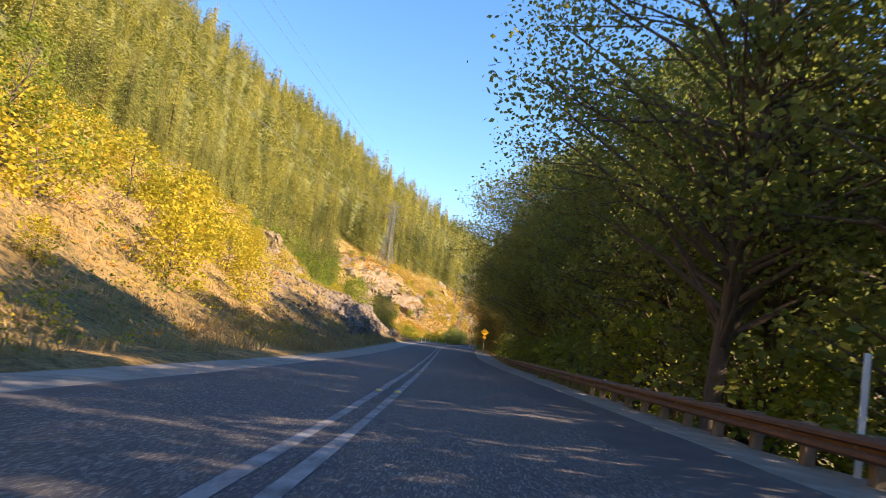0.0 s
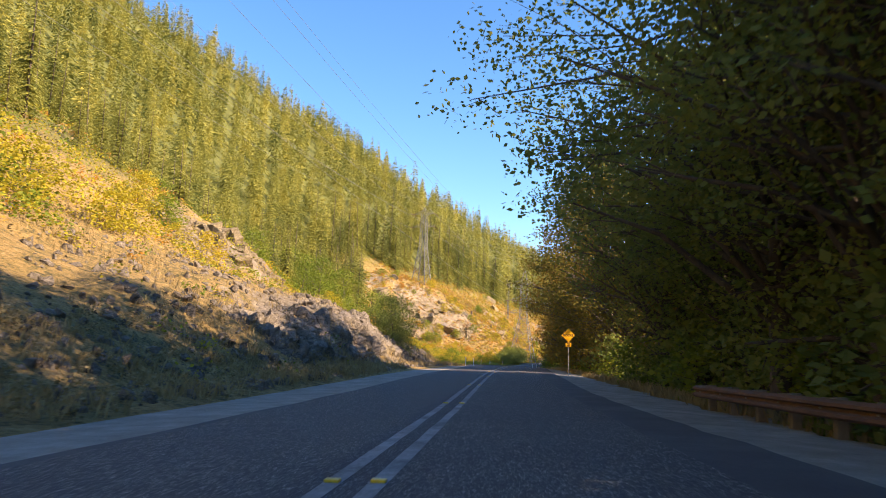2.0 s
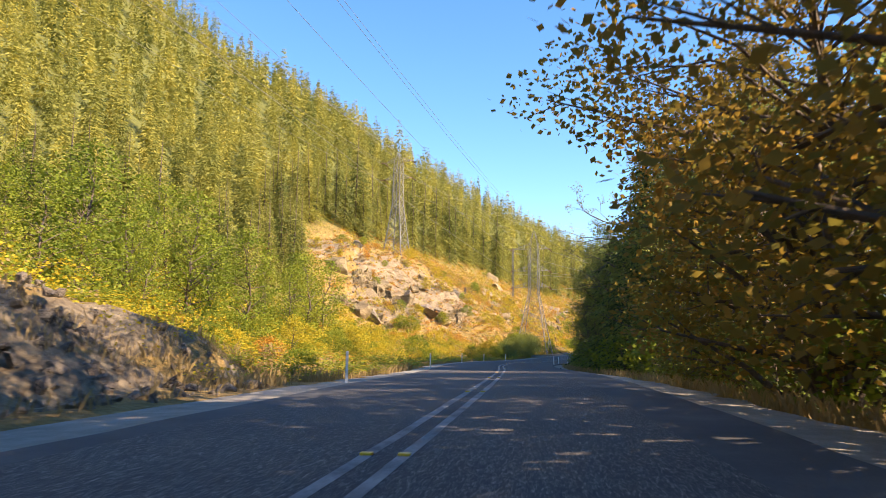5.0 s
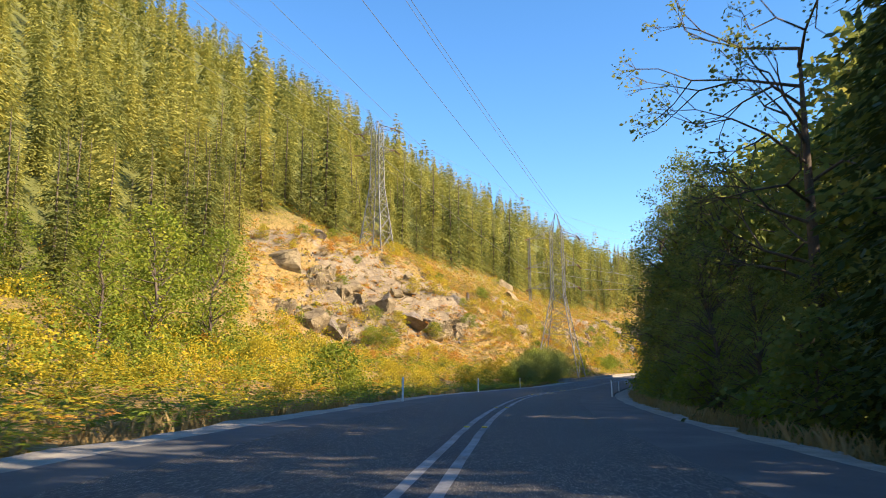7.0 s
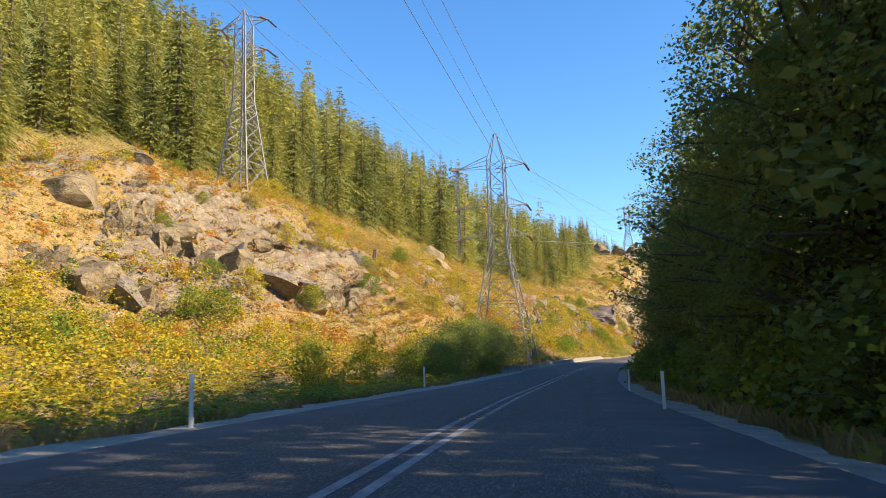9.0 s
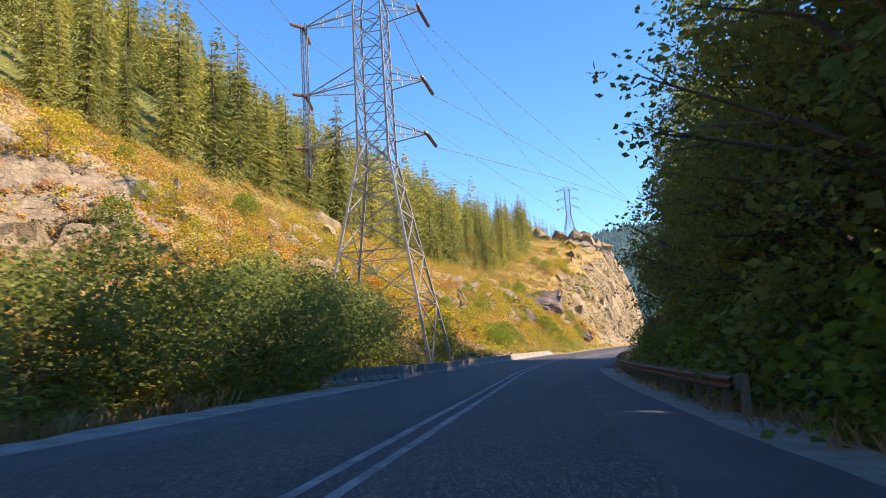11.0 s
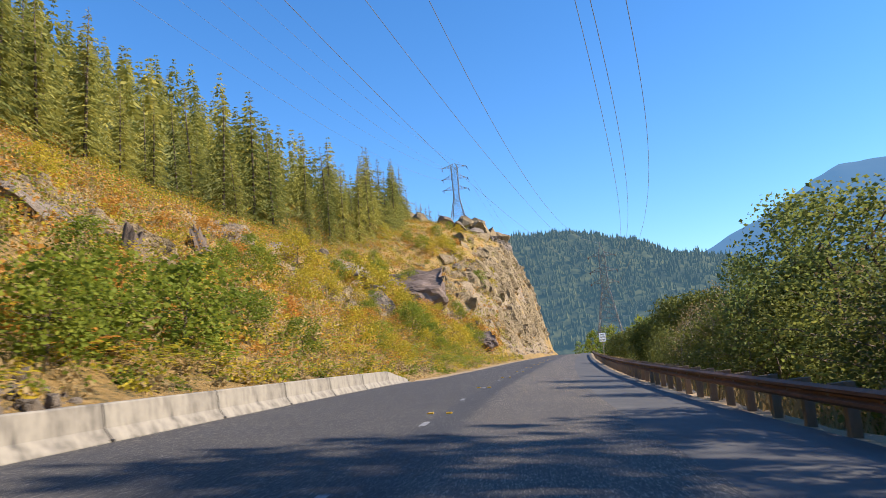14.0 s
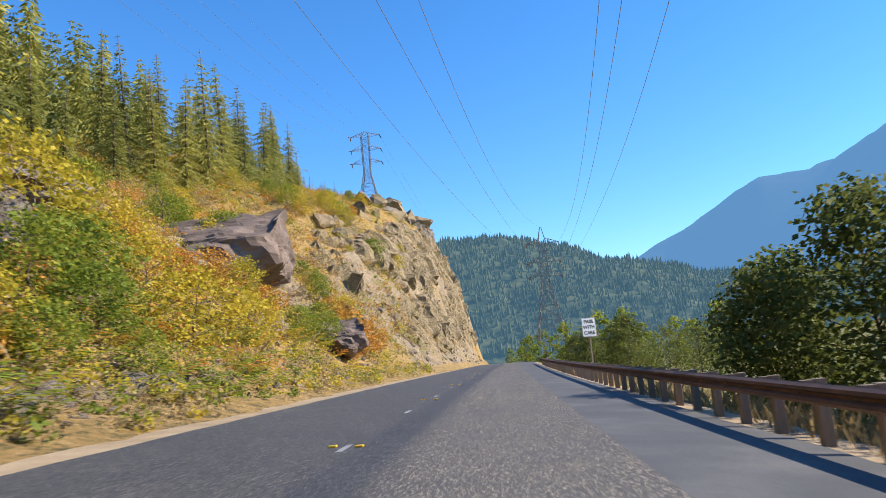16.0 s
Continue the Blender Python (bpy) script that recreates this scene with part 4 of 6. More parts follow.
WQ = ((30.5, 456.4, 30.6), (36.7, 455.7, 30.4), (39.9, 455.1, 30.2), (53.0, 451.1, 28.5), (54.5, 450.4, 28.2), (57.5, 448.9, 27.4))
for _k in ((-1, 0), (1, 0), (-1, 1), (1, 1)):
    h1, h2, h3, h4 = (27.5, 22.5)[_k[1]], (29.0, 23.0)[_k[1]], (27.8, 23.0)[_k[1]], (28.4, 22.6)[_k[1]]
    wire(T1[_k[0], h1, 1], T3[_k[0], h3, -1], 9)
    wire(T1[_k[0], h1, -1], Vector((-88 + 5 * _k[0], -60, 66 - 6 * _k[1])), 9)
    wire(T2[_k[0], h2, -1], Vector((-58 + 7 * _k[0], 20, 56 - 5 * _k[1])), 5)
    wire(T3[_k[0], h3, 1], Vector((210 + 5 * _k[0], 1010, 70 - 6 * _k[1])), 10)
    wire(T4[_k[0], h4, 1], Vector((240 + 5 * _k[0], 900, 40 - 6 * _k[1])), 8)
wire_by(T2[-1, 23.0, 1], WQ[0], T4[-1, 22.6, -1])
wire_by(T2[-1, 29.0, 1], WQ[1], T4[-1, 28.4, -1])
wire_by(T2p, WQ[2], T4p)
wire_by(T2[1, 29.0, 1], WQ[3], T4[1, 28.4, -1])
wire_by(T2[1, 23.0, 1], WQ[4], T4[1, 22.6, -1])
wire_by(T2[1, 18.5, 1], WQ[5], T4[1, 18.2, -1])
wire(T2p, Vector((-54, 20, 62)), 5)
wire(T1p, Vector((-88, -60, 72)), 9)


# ---- trees ----
def broadleaf(name, high, spread, n_clump, per, leaf, mat, seed, low=0.12, label="", bark="bark", twigs=False):
    """Tapered trunk, limbs that fork, and leaves in clumps about the twig ends; stands at the origin."""
    rng = np.random.default_rng(seed)
    thing = empty(name, label, "tree" if high > 5 else "shrub")
    segs, tips = [], []
    trunk = [np.array((0, 0, -0.5))]
    n_t = 7
    for i in range(n_t):
        trunk.append(np.array((rng.normal(0, 0.035 * high * (i + 1) / n_t), rng.normal(0, 0.035 * high * (i + 1) / n_t), high * 0.86 * (i + 1) / n_t)))
    r0 = 0.018 * high
    rad = [r0 * (1 - 0.85 * i / n_t) for i in range(n_t + 1)]
    for i in range(n_t):
        segs.append((trunk[i], trunk[i + 1], rad[i], rad[i + 1]))
    for c in range(n_clump):
        u = (c + rng.uniform(0, 1)) / n_clump
        h = high * (low + (0.97 - low) * u)
        wide = spread * math.sin(math.pi * min(1, max(0.03, 0.12 + 0.9 * u))) ** 0.55 * rng.uniform(0.45, 1.1)
        a = c * 2.39996 + rng.normal(0, 0.4)
        k = min(n_t - 1, int(max(0, (h - 0.12 * high)) / (high * 0.86) * n_t))
        start = trunk[k] + (trunk[k + 1] - trunk[k]) * rng.uniform(0, 1)
        tip = np.array((math.cos(a) * wide, math.sin(a) * wide, h))
        mid = (start + tip) / 2 + np.array((0, 0, 0.06 * high)) * rng.uniform(0, 1) + rng.normal(0, 0.15, 3)
        r = rad[k] * 0.4
        segs += [(start, mid, r, r * 0.6), (mid, tip, r * 0.6, r * 0.2)]
        if twigs:
            for _ in range(2):
                segs.append((mid + (tip - mid) * rng.uniform(0.3, 1), tip + np.clip(rng.normal(0, spread * 0.08, 3), -spread * 0.12, spread * 0.12), r * 0.25, r * 0.06))
        tips.append((tip, mid))
    v, f = tubes(segs, 4 if high > 12 else 3)
    part("trunk", mesh_np("trunk", v, f, MAT[bark], True), None, thing)
    pts = []
    cl = spread * (0.30 if high < 12 else 0.15)
    for tip, mid in tips:
        m = int(per * rng.uniform(0.6, 1.3))
        g = rng.normal(size=(m, 3))
        g = g / np.linalg.norm(g, axis=1, keepdims=True) * rng.uniform(0, 1, (m, 1)) ** 0.45 * (cl * 1.5, cl * 1.5, cl * 0.8)
        pts.append(tip + g)
        m2 = m // 2
        t = rng.uniform(0.1, 1, (m2, 1))
        pts.append(mid + (tip - mid) * t + rng.uniform(-1, 1, (m2, 3)) * cl * 0.75)
    pts = np.concatenate(pts)
    v, f = leaf_cards(pts, leaf, rng)
    v[:, 2] = np.maximum(v[:, 2], 0.03)
    part("crown", mesh_np("crown", v, f, MAT[mat]), None, thing)
    return thing


def conifer_arrays(high, width, whorls, per, rng, step=0.32, spray=0.95, thick=0.18, droop=0.42, bare=0.06, sparse=0.12):
    """Crown of flat drooping branches in loose whorls, each set with short sprays on both sides; arrays in metres."""
    vs = []
    lop = rng.uniform(0, 6.28)
    for k in range(whorls):
        u = min(max((k + rng.uniform(-0.35, 0.35)) / whorls, 0.0), 0.99)
        h = high * (bare + (1 - bare) * u)
        reach = width * ((1 - u) ** 1.08) * (0.7 + 0.3 * min(1, (u + 0.04) * 6)) * rng.uniform(0.7, 1.15) + 0.2
        fall = droop * (1.25 - 0.9 * u)
        for j in range(per):
            if rng.uniform() < sparse:
                continue
            a = 2 * math.pi * (j + rng.uniform(-0.4, 0.4)) / per + k * 1.7
            r = reach * rng.uniform(0.5, 1.25) * (1 + 0.2 * math.cos(a - lop))
            dr = fall * rng.uniform(0.7, 1.25)
            n = max(2, int(r / step + rng.uniform(0, 1)))
            for q in range(n):
                t = (q + rng.uniform(0.2, 0.8)) / n
                b = a + ((-1) ** q * rng.uniform(0.45, 1.0) if q < n - 1 else 0)
                d = np.array((math.cos(b), math.sin(b), -dr * rng.uniform(0.6, 1.5) - 0.1))
                root = np.array((math.cos(a) * r * t, math.sin(a) * r * t, h + 0.1 * r - dr * r * t ** 1.5))
                size = spray * rng.uniform(0.7, 1.2) * (1.1 - 0.45 * t) * (0.3 + 0.7 * min(1.0, r / 1.6))
                roll = rng.normal(0, 0.8)
                w = np.array((-math.sin(b) * math.cos(roll), math.cos(b) * math.cos(roll), math.sin(roll))) * thick * size / spray * rng.uniform(0.8, 1.3)
                mid = root + d * size * 0.4
                vs += [root, mid + w, root + d * size, mid - w]
    v = np.array(vs)
    return v, np.arange(len(v)).reshape(-1, 4)


def conifer(name, high, width, whorls, per, seed, label, sparse=0.12, bare=0.06, mat="needle", fine=1.0):
    rng = np.random.default_rng(seed)
    thing = empty(name, label, "conifer")
    v, f = tubes([((0, 0, -1.0), (0, 0, high * 0.5), 0.012 * high, 0.008 * high), ((0, 0, high * 0.5), (0, 0, high), 0.008 * high, 0.02)], 6)
    part("trunk", mesh_np("trunk", v, f, MAT["bark"], True), None, thing)
    v, f = conifer_arrays(high, width, whorls, per, rng, 0.32 * fine, 0.95 * fine, 0.18 * fine, sparse=sparse, bare=bare)
    part("crown", mesh_np("crown", v, f, MAT[mat]), None, thing)
    return thing


def spread_copies(proto, spots, rng, group, tilt=2.0, zoff=-0.1):
    """Places copies of a few prototypes at (x, y, scale) spots; the prototypes take the first spots."""
    if not spots:
        return
    sl = np.array([to_road(x, y) for x, y, _ in spots])
    zs = land(sl[:, 0], sl[:, 1])[0][:, 2]
    for i, (x, y, k) in enumerate(spots):
        src = proto[i % len(proto)]
        m = Matrix.Translation((x, y, zs[i] + zoff)) @ pose(0, 0, 0, rng.normal(0, tilt), rng.normal(0, tilt), rng.uniform(0, 360)) @ Matrix.Diagonal((k * rng.uniform(0.9, 1.1), k * rng.uniform(0.9, 1.1), k, 1))
        src["group"] = group
        if i < len(proto):
            src.matrix_basis = m
        else:
            copy_thing_at(src, m)


def copy_thing_at(src, m):
    """copy_thing keeps the source's scale: hand it the pose without it."""
    keep = src.matrix_basis.copy()
    src.matrix_basis = Matrix()
    o = copy_thing(src, m)
    src.matrix_basis = keep
    return o


rngv = np.random.default_rng(11)


def near(s, lat):
    p = place(s, lat)
    return float(p[0]), float(p[1])


# the wall of trees on the river side
def open_at(s, lat):
    """Gaps in the wood that let the low sun through to the road."""
    back_ = s + 0.287 * (lat - 10.6)
    return (lat > 15 and (25.5 < back_ < 33 or 98 < back_ < 110)) or 160 < back_ < 167.5


def river_trees():
    dark = [broadleaf("broadleaf_tree", 19, 5.0, 90, 100, 0.112, "leaf_dark", 101 + i, 0.06, "tall shaded green broadleaf tree at the roadside", twigs=True) for i in range(4)]
    gold = [broadleaf("broadleaf_tree", 18, 6.8, 120, 150, 0.13, "leaf_gold", 131 + i, 0.10, "large maple turning gold and brown beside the road", twigs=True) for i in range(2)]
    spots, gspots = [], []
    for s in np.arange(3, 330, 6.6):
        s = float(s + rngv.uniform(-2, 2))
        if 92 < s < 152 or 178 < s < 198 or open_at(s, 10.6):
            continue
        k = rngv.uniform(0.75, 1.15)
        if 191 < s < 233:
            k *= 0.42
        elif s > 233:
            k *= 1.28
        lat = 10.6 + rngv.uniform(-0.8, 1.2) + (1.6 if 68 < s < 160 else 2.9 if s > 233 else 1.5 if 163 < s < 192 else 0)
        spots.append((*near(s, lat), k))
    back, close = [], []
    for s in np.r_[np.arange(-8, 195, 7.4), np.arange(196, 340, 6.0)]:
        if open_at(s, 17) or 96 < s < 148:
            continue
        low = 0.5 if 188 < s < 232 else 1
        back.append((*near(float(s + rngv.uniform(-2, 2)), 17 + rngv.uniform(-2, 2)), low * rngv.uniform(0.9, 1.3)))
    for s in np.r_[np.arange(-6, 195, 7.4), np.arange(196, 334, 6.2)]:
        if open_at(s, 13.6) or 96 < s < 150:
            continue
        low = 0.45 if 188 < s < 234 else 1
        close.append((*near(float(s + rngv.uniform(-2, 2)), 13.6 + rngv.uniform(-0.8, 0.8) + (1.5 if 92 < s < 152 else 0)), low * rngv.uniform(0.75, 1.0)))
    for s in np.r_[np.arange(-10, 195, 8.4), np.arange(196, 340, 6.5)]:
        if not open_at(s, 25):
            back.append((*near(float(s + rngv.uniform(-3, 3)), 25 + rngv.uniform(-2.5, 2.5)), rngv.uniform(1.15, 1.4) * (1.12 if 185 < s < 245 else 1)))
    # the next five sets are added mostly out of view, to cast shade
    for s in np.arange(47, 94, 7):
        back.append((*near(float(s), 20 + rngv.uniform(-1, 1)), rngv.uniform(1.28, 1.4)))
    for s in np.arange(242, 302, 6):
        back.append((*near(float(s), 20.5 + rngv.uniform(-1, 1)), rngv.uniform(1.3, 1.42)))
    for s in np.arange(191, 226, 5):
        back.append((*near(float(s), 22.5 + rngv.uniform(-1, 1)), rngv.uniform(1.2, 1.35)))
    for s, lat in ((341, 19), (347, 26), (353, 30), (358, 33), (364, 36.5), (370, 39), (350, 36), (361, 42), (343, 31)):
        back.append((*near(s, lat), rngv.uniform(1.36, 1.46)))
    for s in np.arange(336, 354, 3.2):
        close.append((*near(float(s), 23.5 + rngv.uniform(-1.5, 1.5)), rngv.uniform(1.2, 1.4)))
    middle = [broadleaf("broadleaf_tree", 19, 6.0, 62, 60, 0.2, "leaf_dark", 125 + i, 0.05, "tall green broadleaf tree behind the roadside trees, some added unseen for shade") for i in range(2)]
    spread_copies(middle, close, rngv, "trees behind the roadside row")
    deep = [broadleaf("broadleaf_tree", 19, 6.4, 56, 44, 0.32, "leaf_dark", 121 + i, 0.05, "tall green broadleaf tree deep in the riverside wood, some added unseen for shade") for i in range(3)]
    spread_copies(deep, back, rngv, "trees deep in the riverside wood")
    spots += [(*near(s, lat), k) for s, lat, k in ((97, 13.2, 1.1), (86, 11.6, 1.15), (342.5, 13.4, 1.0), (347, 15.0, 0.95), (336, 13.6, 1.1))]
    spread_copies(dark, spots, rngv, "trees on the river side")
    wide = [broadleaf("broadleaf_tree", 18, 7.6, 130, 150, 0.112, "leaf_dark", 141, 0.3, "spreading green broadleaf tree with limbs over the road", twigs=True)]
    spread_copies(wide, [(*near(s, lat), k) for s, lat, k in ((91, 10.0, 1.15), (55, 10.6, 0.95), (70, 9.4, 1.15), (21, 8.4, 1.0), (38, 10.7, 1.05), (62, 8.8, 1.05), (80, 11.5, 1.0))], rngv, "spreading trees at the roadside")
    for s, lat, k in ((94.5, 14.5, 0.9), (113, 10.8, 1.05), (119.5, 10.4, 1.25), (128, 10.0, 1.25), (139, 9.0, 1.0), (148, 11, 0.8)):
        gspots.append((*near(s, lat), k))
    spread_copies(gold, gspots, rngv, "golden maples at the roadside")
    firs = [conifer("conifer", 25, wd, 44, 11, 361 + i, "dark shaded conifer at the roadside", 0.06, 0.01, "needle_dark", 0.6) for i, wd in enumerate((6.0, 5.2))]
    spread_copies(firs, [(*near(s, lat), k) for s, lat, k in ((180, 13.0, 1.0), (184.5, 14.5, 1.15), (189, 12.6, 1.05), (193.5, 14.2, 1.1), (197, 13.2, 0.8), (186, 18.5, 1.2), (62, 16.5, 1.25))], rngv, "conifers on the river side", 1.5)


def river_shrubs():
    kinds = [broadleaf("shrub", 3.4, 1.7, 22, 32, 0.16, "leaf_dark", 201, 0.03, "dense dark green shrub at the foot of the trees"),
             broadleaf("shrub", 3.0, 1.8, 22, 32, 0.15, "leaf_green", 202, 0.03, "leafy green shrub at the roadside")]
    spots = []
    for s in np.arange(0, 330, 6.0):
        spots.append((*near(float(s + rngv.uniform(-1, 1)), (8.3 if s < 68 or s > 280 else 9.2) + rngv.uniform(-0.5, 1.5)), rngv.uniform(0.8, 1.4)))
    spread_copies(kinds, spots, rngv, "shrubs on the river side")
    far = [broadleaf("shrub", 4.2, 2.3, 30, 84, 0.1, "leaf_olive", 205, 0.03, "rounded sunlit green shrub behind the guardrail"),
           broadleaf("shrub", 3.8, 2.0, 28, 70, 0.095, "leaf_olive", 206, 0.03, "dark olive shrub behind the guardrail")]
    spots = []
    for s in np.arange(334, 424, 4.2):
        spots.append((*near(float(s), 10.5 + rngv.uniform(-1, 3)), rngv.uniform(0.65, 1.12)))
    for s in np.r_[np.arange(340, 425, 12.0), np.arange(480, 600, 12.0)]:
        spots.append((*near(float(s), 18 + rngv.uniform(-2, 8)), rngv.uniform(0.9, 1.6)))
    for s in np.arange(393, 421, 2.4):
        spots.append((*near(float(s), float(np.interp(s, (393, 420), (11.6, 15.5))) + rngv.uniform(-0.8, 1.2)), rngv.uniform(0.95, 1.35)))
    for s in np.arange(351, 372, 3.0):
        spots.append((*near(float(s), 10.2 + rngv.uniform(-0.4, 0.8)), rngv.uniform(0.9, 1.2)))
    spread_copies(far, spots, rngv, "shrubs behind the guardrail")
    thin = [broadleaf("shrub", 5.2, 1.5, 30, 12, 0.08, "leaf_dry", 209, 0.05, "thin half-bare shrub with pale twigs behind the guardrail", "bark_pale", True)]
    spread_copies(thin, [(*near(s, lat), k) for s, lat, k in ((366, 9.8, 0.9), (371, 11.0, 1.1), (383, 10.4, 0.8), (392, 10.8, 1.0), (401, 10.2, 0.8), (408, 11.5, 1.0), (397, 12.0, 1.25), (404, 12.6, 1.15), (411, 13.2, 1.2), (415, 14.5, 1.1), (406, 14.6, 1.3), (399, 10.6, 1.0))], rngv, "half-bare shrubs behind the guardrail")
    big = [broadleaf("broadleaf_tree", 6.8, 2.8, 46, 104, 0.15, "leaf_olive", 207, 0.04, "dark leafy young maple behind the guardrail")]
    lit = [broadleaf("broadleaf_tree", 7.5, 2.4, 44, 84, 0.11, "leaf_dark", 208, 0.06, "yellow-green young alder behind the guardrail")]
    spread_copies(lit, [(*near(s, lat), k) for s, lat, k in ((372.5, 11.6, 0.95), (378, 12.4, 1.1), (385, 13.4, 1.25), (391, 12.6, 1.0), (352, 17, 0.9), (355, 12.2, 1.0), (360.5, 11.6, 0.95), (366, 12.6, 1.05), (402, 15.5, 0.95), (396, 14.5, 1.0))], rngv, "young alders behind the guardrail")
    spread_copies(big, [(*near(s, lat), k) for s, lat, k in ((430, 13.6, 1.15), (425, 15, 1.2), (436, 12.6, 0.95), (421, 16, 1.2), (433, 11.2, 0.75), (384, 13.5, 1.0), (362, 15, 0.8), (470, 12, 0.8), (500, 11.5, 0.75), (506, 10.4, 0.65))], rngv, "young maples behind the guardrail")


river_trees()
river_shrubs()


def far_riverbank():
    t = [broadleaf("broadleaf_tree", 12, 4.0, 34, 20, 0.42, "leaf_green", 211 + i, 0.05, "pale green broadleaf tree beyond the bend") for i in range(2)]
    spots = [(*near(float(rngv.uniform(520, 900)), float(rngv.uniform(10, 60))), rngv.uniform(0.6, 1.2)) for _ in range(46)]
    spots += [(*near(float(rngv.uniform(760, 1000)), float(-rngv.uniform(9, 50))), rngv.uniform(0.7, 1.3)) for _ in range(18)]
    spread_copies(t, spots, rngv, "trees beyond the bend")


far_riverbank()


# ---- the hill's woods ----
def hill_woods():
    rng = np.random.default_rng(5)
    protos = [conifer("conifer", 25, wd, wh, pr, 301 + i, lb, sp, br) for i, (wd, wh, pr, sp, br, lb) in enumerate((
        (6.2, 34, 8, 0.12, 0.03, "tall green conifer on the hillside"), (5.4, 35, 8, 0.12, 0.04, "dense green conifer on the hillside"), (6.9, 32, 8, 0.15, 0.02, "broad green conifer on the hillside"),
        (4.0, 28, 6, 0.25, 0.14, "thin open-crowned conifer on the hillside"), (5.8, 34, 8, 0.15, 0.05, "tall green conifer on the hillside"), (4.0, 36, 8, 0.12, 0.03, "slim spire-shaped conifer on the hillside")))]
    near_spots, far = [], []
    for s in np.r_[np.arange(-60, 330, 4.6), np.arange(330, 760, 6.0)]:
        t0 = float(np.interp(s, TREE_S, TREE_L))
        left = t0 + rng.uniform(0, 4)
        row = 0
        while left < 430:
            ss = s + rng.uniform(-3.2, 3.2)
            k = rng.uniform(0.5, 1.05) * (1.25 if rng.uniform() < 0.12 else 1) * (0.62 if s < 150 and row < 3 else 0.8 if s > 470 else 1)
            k *= float(np.interp(ss, (230, 310, 420), (0.6, 0.9, 0.92))) if left > 85 else float(np.interp(ss, (150, 240, 300), (0.78, 0.66, 1)))
            if row < 2:
                near_spots.append((*near(ss, -left), k))
            else:
                far.append((ss, left, k))
            left += rng.uniform(5.5, 9.0) * (1 + left / 200) * (0.8 if s < 330 else 1)
            row += 1
    near_spots += [(*near(s, -left), k) for s, left, k in ((655, 57, 0.5), (660, 53, 0.55), (662, 57.5, 0.6), (650, 62, 0.6), (640, 64, 0.6), (668, 50, 0.5), (630, 60, 0.55), (618, 55, 0.5), (610, 53, 0.55), (596, 49, 0.5))]
    spread_copies(protos, near_spots, rng, "conifers at the wood's edge", 1.5, -0.3)
    kinds = [conifer_arrays(25, wd, 22, 6, np.random.default_rng(330 + i), 1.2, 1.9, 0.45, 0.5) for i, wd in enumerate((4.2, 5.2, 4.6, 3.8, 5.6, 4.4))]
    finer = [conifer_arrays(25, wd, 30, 7, np.random.default_rng(340 + i), 0.72, 1.4, 0.29, 0.45) for i, wd in enumerate((4.6, 5.4, 5.0, 4.0, 5.9, 4.8))]
    ss, ll, kk = (np.array(a) for a in zip(*far))
    p = land(ss, -ll)[0]
    vs, fs, hue_, n = [], [], [], 0
    for i in range(len(p)):
        v, f = (finer if ll[i] < 105 and -20 < ss[i] < 420 else kinds)[i % 6]
        a = rng.uniform(0, 6.28)
        c, s_ = math.cos(a), math.sin(a)
        w = kk[i] * rng.uniform(0.85, 1.15)
        vs.append(np.stack([(v[:, 0] * c - v[:, 1] * s_) * w, (v[:, 0] * s_ + v[:, 1] * c) * w, v[:, 2] * kk[i]], -1) + p[i])
        fs.append(f + n)
        hue_.append(np.full(len(v), rng.uniform(-0.22, 0.22), np.float32))
        n += len(v)
    me = mesh_np("hillside_wood", np.concatenate(vs), np.concatenate(fs), MAT["needle"])
    me.attributes.new("tint", 'FLOAT', 'POINT').data.foreach_set("value", np.concatenate(hue_))
    tagged(new("hillside_wood", me), "dense conifer wood covering the steep hillside", "wood", kind="stuff")
    print("far conifers", len(p), "near", len(near_spots))


hill_woods()


def brush_weights(s, left):
    """Shares of green, yellow, orange, dry and tall brush at a place on the hill."""
    if 145 < s < 285:
        return (0.62, 0.22, 0.04, 0.12, 0.0) if left < 15 else (0.40, 0.46, 0.06, 0.08, 0.0)
    if s > 285:
        return (0.22, 0.42, 0.18, 0.18, 0.0) if left < 13 or s < 340 else (0.20, 0.40, 0.20, 0.17, 0.03)
    return (0.22, 0.40, 0.08, 0.16, 0.14)


